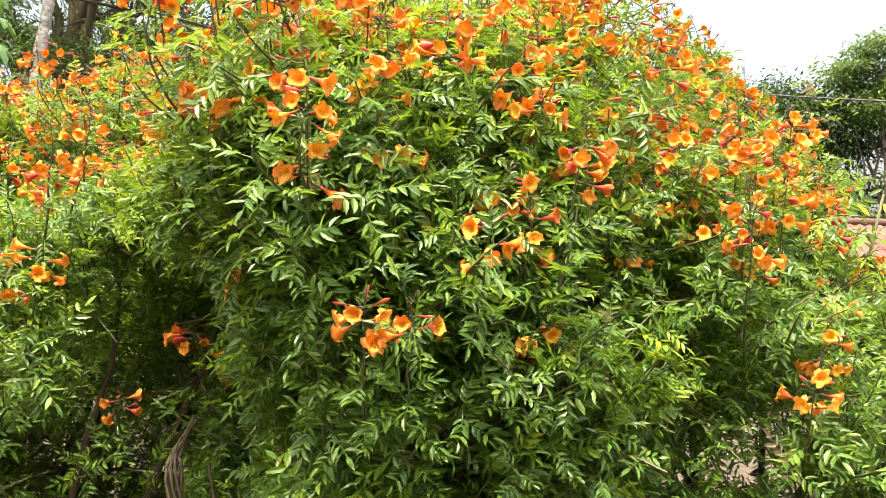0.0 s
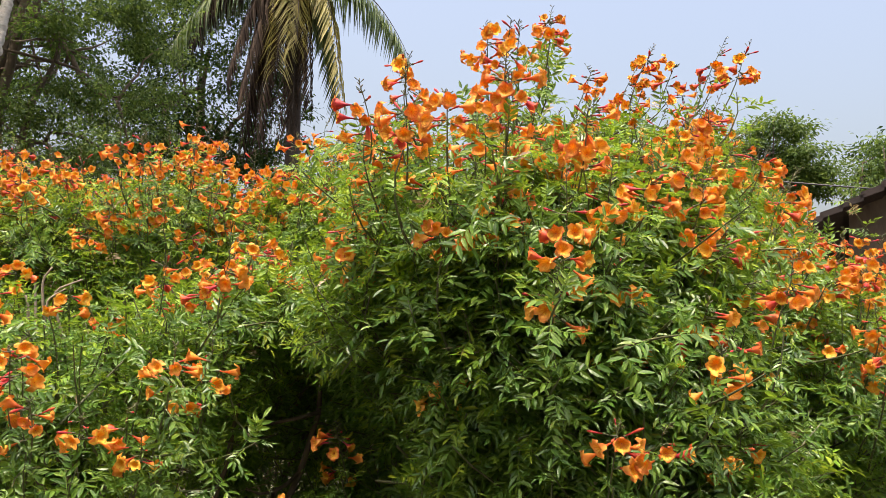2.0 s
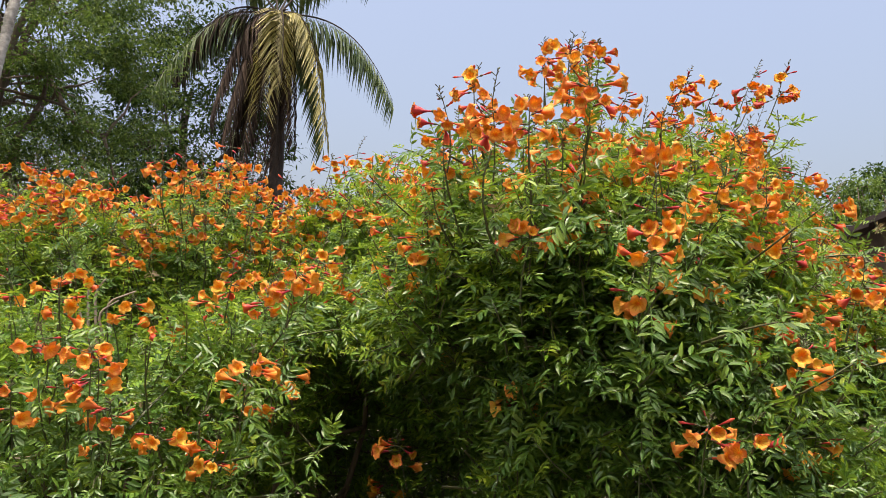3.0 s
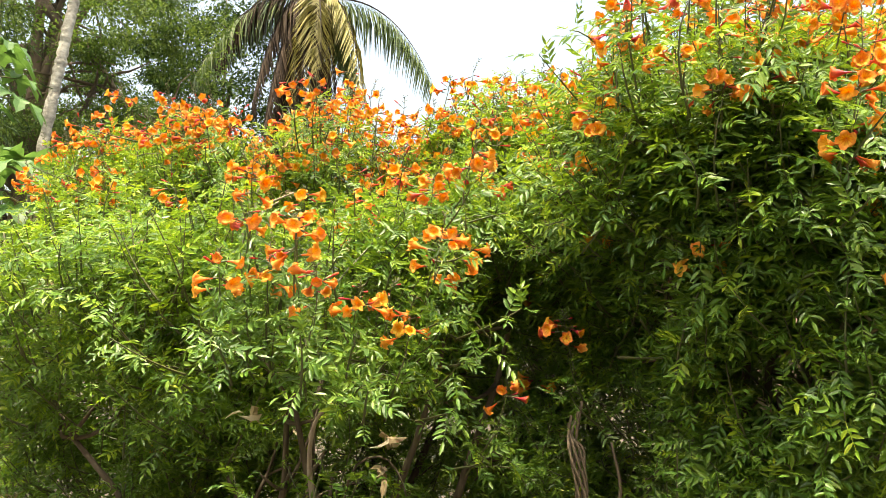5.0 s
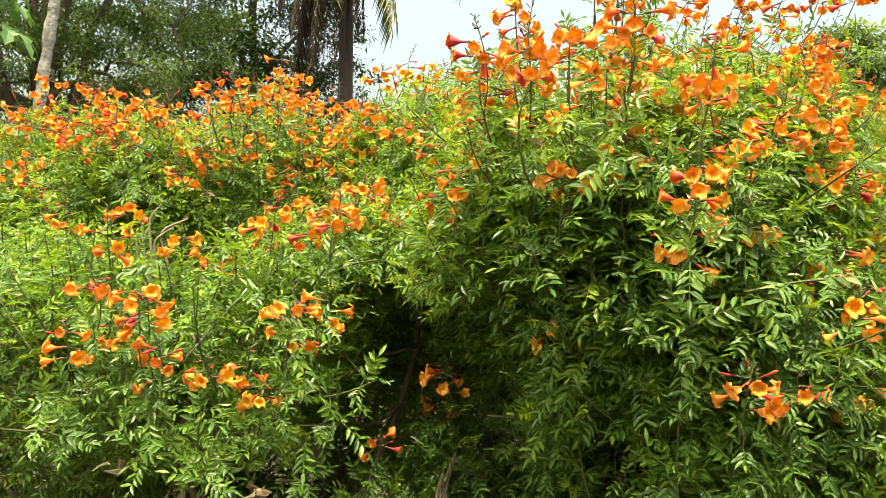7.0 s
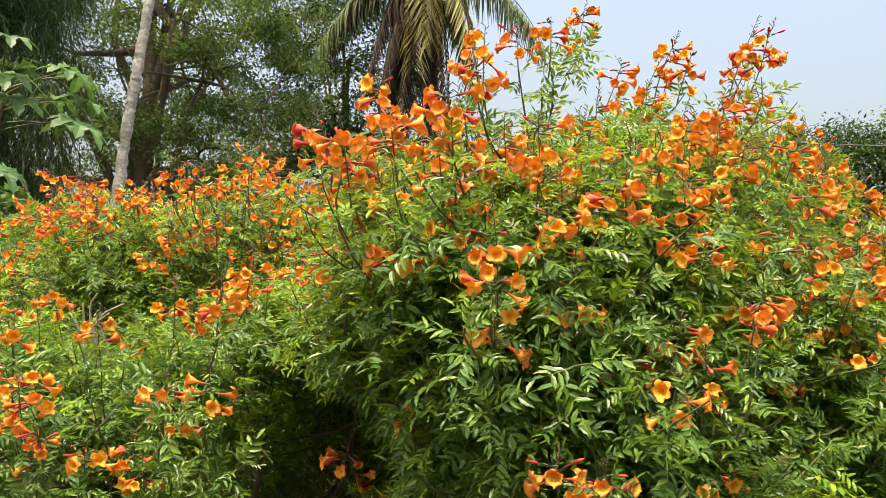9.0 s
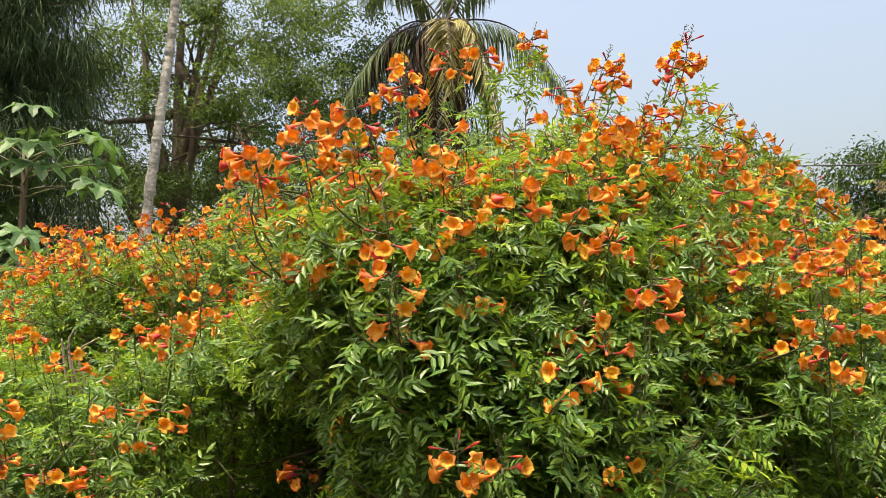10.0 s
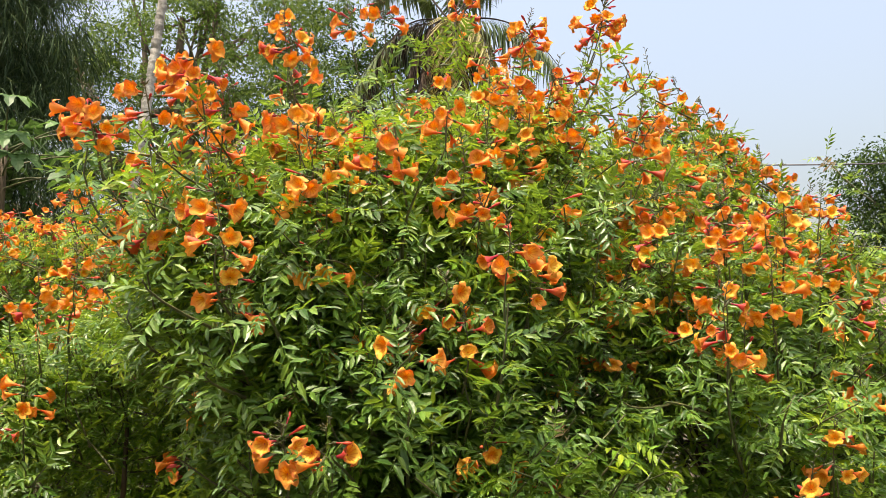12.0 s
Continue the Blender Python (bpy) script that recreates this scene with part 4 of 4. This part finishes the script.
RIGHT_SIDE = [
    (0.8, 0.51, 1.61), (0.81, 1.38, 2.31), (0.83, 1.06, 1.97), (0.85, 0.31, 1.59), (0.85, 0.37, 1.66), (0.89, 0.58, 1.84), (0.9, 1.18, 2.15), (0.92, 1.67, 2.4),
    (0.93, 0.56, 1.77), (0.98, 0.29, 1.28), (0.99, 0.63, 1.82), (1, 1.25, 2.08), (1.03, 1.49, 2.26), (1.04, 0.65, 1.88), (1.07, 0.47, 1.37), (1.21, 0.85, 1.64),
    (1.22, 1.04, 1.95), (1.23, 1.17, 1.83), (1.29, 1.04, 1.73), (1.35, 1.17, 1.82)]

trumpet_shrub("tall trumpet shrub with orange flower heads and feathered green leaves", (0.3, 0.95, 0), [
    (0.24, 0.63, 1.25, 0.50, 0.58, 0.55), (0.10, 0.58, 1.58, 0.42, 0.50, 0.40), (0.12, 0.42, 1.72, 0.40, 0.34, 0.24), (0.30, 0.85, 1.80, 0.40, 0.45, 0.34), (-0.22, 0.78, 1.66, 0.34, 0.42, 0.36),
    (-0.14, 0.66, 1.40, 0.30, 0.40, 0.26), (-0.22, 0.78, 0.85, 0.38, 0.42, 0.34), (0.10, 0.62, 1.00, 0.26, 0.34, 0.36), (-0.10, 0.95, 1.10, 0.36, 0.45, 0.55), (0.55, 0.85, 1.70, 0.34, 0.42, 0.40), (0.25, 0.75, 0.75, 0.55, 0.44, 0.45), (0.02, 1.05, 0.72, 0.40, 0.32, 0.45),
    (-0.15, 0.58, 1.88, 0.24, 0.30, 0.20), (-0.10, 1.55, 1.00, 0.60, 0.40, 0.80)],
    2800, MAIN_LOW + MAIN_TOP, 80, 21, 0.45, sizes=(5, 11), bloom=0.92)
trumpet_shrub("low spreading trumpet shrub with orange and golden flowers", (-1.05, 0.95, 0), [
    (-1.10, 0.92, 1.26, 0.40, 0.50, 0.34), (-1.35, 0.85, 1.18, 0.42, 0.45, 0.40), (-0.76, 1.02, 1.35, 0.28, 0.38, 0.35), (-1.80, 1.15, 1.20, 0.48, 0.48, 0.42),
    (-1.36, 1.04, 0.70, 0.34, 0.34, 0.40), (-1.70, 1.02, 0.70, 0.55, 0.36, 0.40), (-0.68, 1.60, 0.75, 0.55, 0.30, 0.62), (-1.3, 1.55, 0.6, 0.5, 0.3, 0.5), (-0.55, 1.12, 1.52, 0.26, 0.34, 0.22), (-1.00, 0.92, 0.42, 0.32, 0.26, 0.20), (-1.06, 0.15, 0.72, 0.26, 0.16, 0.15), (-0.95, 1.10, 0.55, 0.50, 0.28, 0.35), (-1.95, 1.40, 0.55, 0.5, 0.3, 0.4)],
    1450, FRONT_LEFT, 20, 22, 0.62, bloom=0.88)
trumpet_shrub("rounded trumpet shrub crowded with orange flowers on top", (-1.35, 2.05, 0), [
    (-1.15, 1.95, 1.60, 0.62, 0.52, 0.58), (-1.75, 2.0, 1.55, 0.54, 0.52, 0.58), (-0.62, 1.85, 1.55, 0.42, 0.45, 0.55), (-2.12, 2.15, 1.60, 0.38, 0.42, 0.52),
    (-1.30, 1.9, 0.85, 0.80, 0.50, 0.50), (-0.45, 1.65, 1.82, 0.36, 0.40, 0.42)],
    1500, BACK_LEFT + [(-0.52, 1.55, 2.27), (-0.42, 1.50, 2.17), (-0.60, 1.72, 2.36), (-0.34, 1.58, 2.33)], 120, 23, 1.35, sizes=(6, 12), young=0.3, bloom=0.84)
trumpet_shrub("bushy trumpet shrub with orange flowers at the end of the hedge", (1.2, 1.2, 0), [
    (0.86, 0.88, 1.38, 0.36, 0.46, 0.42), (0.82, 1.42, 1.86, 0.34, 0.40, 0.42), (1.18, 1.45, 1.50, 0.34, 0.42, 0.44), (1.10, 0.85, 1.00, 0.50, 0.48, 0.45),
    (1.75, 1.35, 1.10, 0.50, 0.50, 0.45), (1.30, 0.9, 0.6, 0.60, 0.48, 0.40), (0.82, 1.0, 0.60, 0.36, 0.36, 0.45)],
    1450, RIGHT_SIDE + [(0.79, 1.46, 2.50), (0.87, 1.42, 2.42), (0.95, 1.44, 2.36), (1.00, 1.38, 2.28), (1.07, 1.44, 2.20), (1.13, 1.36, 2.14), (1.20, 1.42, 2.09), (1.27, 1.36, 2.02), (1.34, 1.38, 1.97), (0.70, 1.40, 2.52), (0.98, 1.30, 2.18), (1.18, 1.28, 1.98), (1.30, 1.25, 1.86)], 78, 24, 0.6, sizes=(5, 11), bloom=0.88)

papaya((-2.65, 2.45, 0), 1.95, 10, 31, "young papaya plant with deeply lobed blue-green leaves", scale=0.42)
papaya((-5.2, 5.8, 0), 3.85, 20, 34, "tall papaya plant with deeply lobed pale green leaves", spread=(0.7, 1.5), scale=0.70)
broadleaf_plant((-2.5, 2.05, 0), 1.9, 22, 32)
broadleaf_plant((1.66, 1.85, 0), 1.86, 44, 37, 0.75)
tree("young_shrub_tree", "small light green shrub standing behind the hedge", "shrub", (-2.6, 5.2, 0), 2.5, [(-2.6, 5.2, 2.1, 0.6, 0.5, 0.6), (-2.3, 5.1, 1.8, 0.6, 0.6, 0.5)], 2400, 0.10, 33, YOUNG, trunk=0.04)

pale_trunk([(-4.85, 7.1, -0.05), (-4.70, 7.15, 2.2), (-4.60, 7.2, 3.77), (-4.52, 7.23, 4.67), (-4.45, 7.27, 5.5), (-4.41, 7.3, 6.2), (-4.33, 7.3, 8.2), (-4.25, 7.3, 9.8)], 0.058)
coconut_palm((-3.3, 21.9, 0), (-3.58, 21.75, 12.0), 41)

tree("broadleaf_tree", "tall dark green broadleaf tree with open crown behind the hedge", "tree", (-7.6, 13.5, 0), 11, [
    (-7.5, 13.3, 7.5, 3.4, 2.4, 3.0), (-6.0, 14.0, 6.0, 1.9, 1.8, 2.4), (-9.8, 12.6, 6.0, 2.6, 2.2, 2.6), (-6.8, 14.0, 10.0, 3.0, 2.5, 2.0), (-8.0, 13.2, 4.6, 3.6, 2.0, 1.4)], 90000, 0.088, 42, CANOPY_LEAF, trunk=0.26, group="trees behind the hedge", limbs=18, gaps=0.24, clump=0.068, flat=0.4, per=70, grain=1.9)
tree("broadleaf_tree", "dark broadleaf tree with dense crown beside the palm", "tree", (-6.4, 24.5, 0), 13, [
    (-7.0, 24.5, 9.0, 2.8, 2.2, 4.0), (-10.0, 24.0, 8.0, 3.0, 2.0, 3.6), (-4.9, 24.0, 6.6, 2.4, 1.6, 3.8), (-4.3, 23.8, 8.0, 1.1, 1.0, 3.0), (-7.4, 24.0, 11.8, 2.6, 1.8, 2.2)], 52000, 0.15, 43, FAR_LEAF, trunk=0.24, group="trees behind the hedge", limbs=14, grain=1.6, gaps=0.10, clump=0.085, flat=0.45, per=70)
tree("feathery_tree", "tall feathery dark green tree with drooping needle-like twigs", "tree", (-7.4, 6.9, 0), 10, [
    (-7.0, 6.8, 4.4, 1.8, 1.6, 3.0), (-7.2, 7.2, 7.2, 1.8, 1.6, 2.8), (-8.8, 6.0, 4.5, 1.6, 1.6, 3.4)], 100000, 0.30, 44, NEEDLE, shape=NEEDLE_SHAPE, trunk=0.17, hang=0.35, limbs=16)
tree("roadside_tree", "dense dark green tree in the distance", "tree", (8.3, 21.3, 0), 7.6, [
    (7.6, 21.3, 6.5, 1.2, 1.1, 1.0), (9.0, 21.0, 6.2, 1.5, 1.2, 1.0), (7.3, 21.4, 5.0, 0.9, 0.9, 1.3), (8.4, 21.2, 5.4, 1.1, 0.8, 0.7), (7.4, 21.4, 3.4, 1.0, 0.8, 1.2), (9.4, 21.2, 4.0, 1.5, 0.9, 1.0), (8.6, 21.4, 2.2, 2.0, 0.9, 1.2)],
    32000, 0.13, 50, FAR_LEAF, trunk=0.15, group="distant trees", limbs=10, gaps=-0.2, clump=0.26, flat=0.5, per=60)
tree("roadside_tree", "spreading tree with flat layered green crown in the distance", "tree", (10.2, 20.2, 0), 8.2, [
    (10.0, 20.2, 8.0, 0.9, 0.8, 0.40), (9.6, 20.4, 7.3, 1.3, 0.9, 0.45), (10.8, 19.9, 7.1, 1.2, 0.9, 0.45), (10.2, 20.2, 6.5, 1.8, 1.0, 0.40)],
    16000, 0.13, 51, CANOPY_LEAF, trunk=0.13, group="distant trees", limbs=10, gaps=-0.05, clump=0.24, flat=0.3, per=60)
tree("roadside_tree", "spreading tree with flat layered green crown in the distance", "tree", (12.4, 19.0, 0), 7.6, [
    (12.2, 19.0, 7.2, 1.0, 0.9, 0.50), (13.3, 18.6, 7.3, 1.2, 0.9, 0.55), (11.5, 19.3, 6.8, 1.0, 0.8, 0.40), (12.4, 19.0, 6.2, 1.7, 1.0, 0.45), (12.0, 19.1, 4.6, 2.0, 1.0, 0.8), (11.2, 19.6, 2.8, 2.4, 1.0, 1.3)],
    18000, 0.13, 52, CANOPY_LEAF, trunk=0.15, group="distant trees", limbs=11, gaps=0.0, clump=0.24, flat=0.35, per=60)
tree("roadside_tree", "wide dark green tree far off behind the house", "tree", (16.8, 22.5, 0), 9.4, [
    (16.0, 22.5, 8.0, 2.4, 1.8, 1.3), (18.5, 22.0, 8.2, 2.4, 1.8, 1.5), (15.2, 22.6, 6.2, 2.0, 1.4, 1.0), (17.5, 22.4, 5.6, 2.6, 1.6, 1.3)],
    20000, 0.16, 53, FAR_LEAF, trunk=0.2, group="distant trees", limbs=10, gaps=0.0, clump=0.12, flat=0.5)

gable_house((9.66, 9.88, 0), 60, 7.0, 6.0, 3.5, 1.65)
corrugated_shed((5.55, 12.6, 0), -5, 2.4, 2.6, 2.2, 0.6)
utility_pole(1.5, 13.6, 5.5)
cable((1.5, 13.6, 5.3), (7.95, 10.0, 4.22), 0.1)
cable((1.5, 13.6, 3.9), (6.75, 11.1, 3.32), 0.1, 0.009)
tree("broadleaf_bush", "tall bush with broad dull green leaves beside the hedge", "bush", (-4.7, 5.4, 0), 2.6, [(-4.75, 5.4, 2.3, 0.6, 0.5, 0.8), (-4.3, 5.5, 1.9, 0.5, 0.5, 0.7), (-5.3, 5.3, 1.8, 0.6, 0.5, 1.0)], 2400, 0.20, 35, BROAD, trunk=0.05, limbs=7)
papaya((-4.75, 4.9, 0), 2.55, 14, 36, "papaya plant with wide lobed green leaves", spread=(0.5, 1.0), scale=0.62)


def dry_twig(points, r, label, wood=DRY_WOOD):
    p = np.array(points, float)
    b = Buf()
    s = np.linspace(0, len(p) - 1, 14)
    line = np.stack([np.interp(s, np.arange(len(p)), p[:, k]) for k in range(3)], -1)
    line[1:-1] = (line[:-2] + line[1:-1] + line[2:]) / 3
    b.tube(line - line[0], np.linspace(r, r * 0.4, 14), 6)
    ob = new("dry_twig", b.mesh("dry_twig", [wood], True))
    ob.location = line[0]
    tagged(ob, label, "twig", "dead twigs in the hedge")


dry_twig([(-1.05, 0.80, 0.55), (-1.08, 0.70, 0.78), (-1.10, 0.66, 0.92), (-1.085, 0.65, 1.02), (-1.05, 0.65, 1.045)], 0.010, "pale grey dead twig curling out of the hedge")
dry_twig([(-1.02, 0.78, 0.60), (-1.00, 0.66, 0.90), (-0.90, 0.64, 0.94), (-0.84, 0.64, 0.84), (-0.83, 0.65, 0.70)], 0.004, "thin brown dead twig arching over dark leaves", BARK)
dry_twig([(-0.30, 0.75, 0.45), (-0.34, 0.62, 0.70), (-0.30, 0.60, 0.86), (-0.33, 0.60, 0.98)], 0.008, "thin brown dead twig arching over dark leaves", BARK)
for k in range(5):
    x, z = -1.36 + 0.025 * k, 1.60 + 0.03 * (k % 3)
    dry_twig([(x + 0.02, 1.02, 1.40), (x, 0.98, 1.50), (x - 0.01 * k, 0.96, z), (x - 0.03 + 0.02 * k, 0.95, z + 0.04)], 0.006, "pale dried seed pod standing in the hedge")
for k in range(7):
    a, w = 0.9 * k, 0.018 + 0.004 * (k % 3)
    dry_twig([(-0.41 + w * math.cos(a), 0.66 + w * math.sin(a), 1.08 - 0.02 * k), (-0.42 + w * math.cos(a + 1.6), 0.61 + w * math.sin(a + 1.6), 0.96), (-0.40 + w * math.cos(a + 3.2), 0.60 + w * math.sin(a + 3.2), 0.84),
              (-0.41 + w * math.cos(a + 4.6), 0.62 + w * math.sin(a + 4.6), 0.70), (-0.38 + 0.01 * k, 0.66, 0.50 + 0.02 * k)], 0.0045, "dry brown vine strand hanging in a tangle", BARK)


def dead_leaves(place, count, seed):
    """A curled clump of dead, papery leaves caught in the twigs."""
    rng = np.random.default_rng(seed)
    b = Buf()
    for k in range(count):
        v, f = leaflet(rng.uniform(0.03, 0.05), rng.uniform(0.014, 0.022), rng.uniform(0.5, 1.1), rng.uniform(0.4, 0.9), True)
        turn = axes_from(rng.normal(0, 1, (1, 3)) + np.array([[0, 0, -0.6]]), rng.normal(0, 1, (1, 3)))[0]
        b.add(v @ turn.T + rng.normal(0, 0.012, 3), f)
    ob = new("dead_leaf_clump", b.mesh("dead_leaf_clump", [DRY]))
    ob.location = place
    tagged(ob, "curled clump of pale dead leaves caught in twigs", "dead leaves", "dead leaf clumps")


dead_leaves((-0.91, 0.62, 0.90), 9, 1)
dead_leaves((-0.90, 0.60, 0.97), 6, 2)
dead_leaves((-1.22, 0.56, 1.04), 4, 3)
dead_leaves((0.02, 0.38, 1.26), 4, 4)
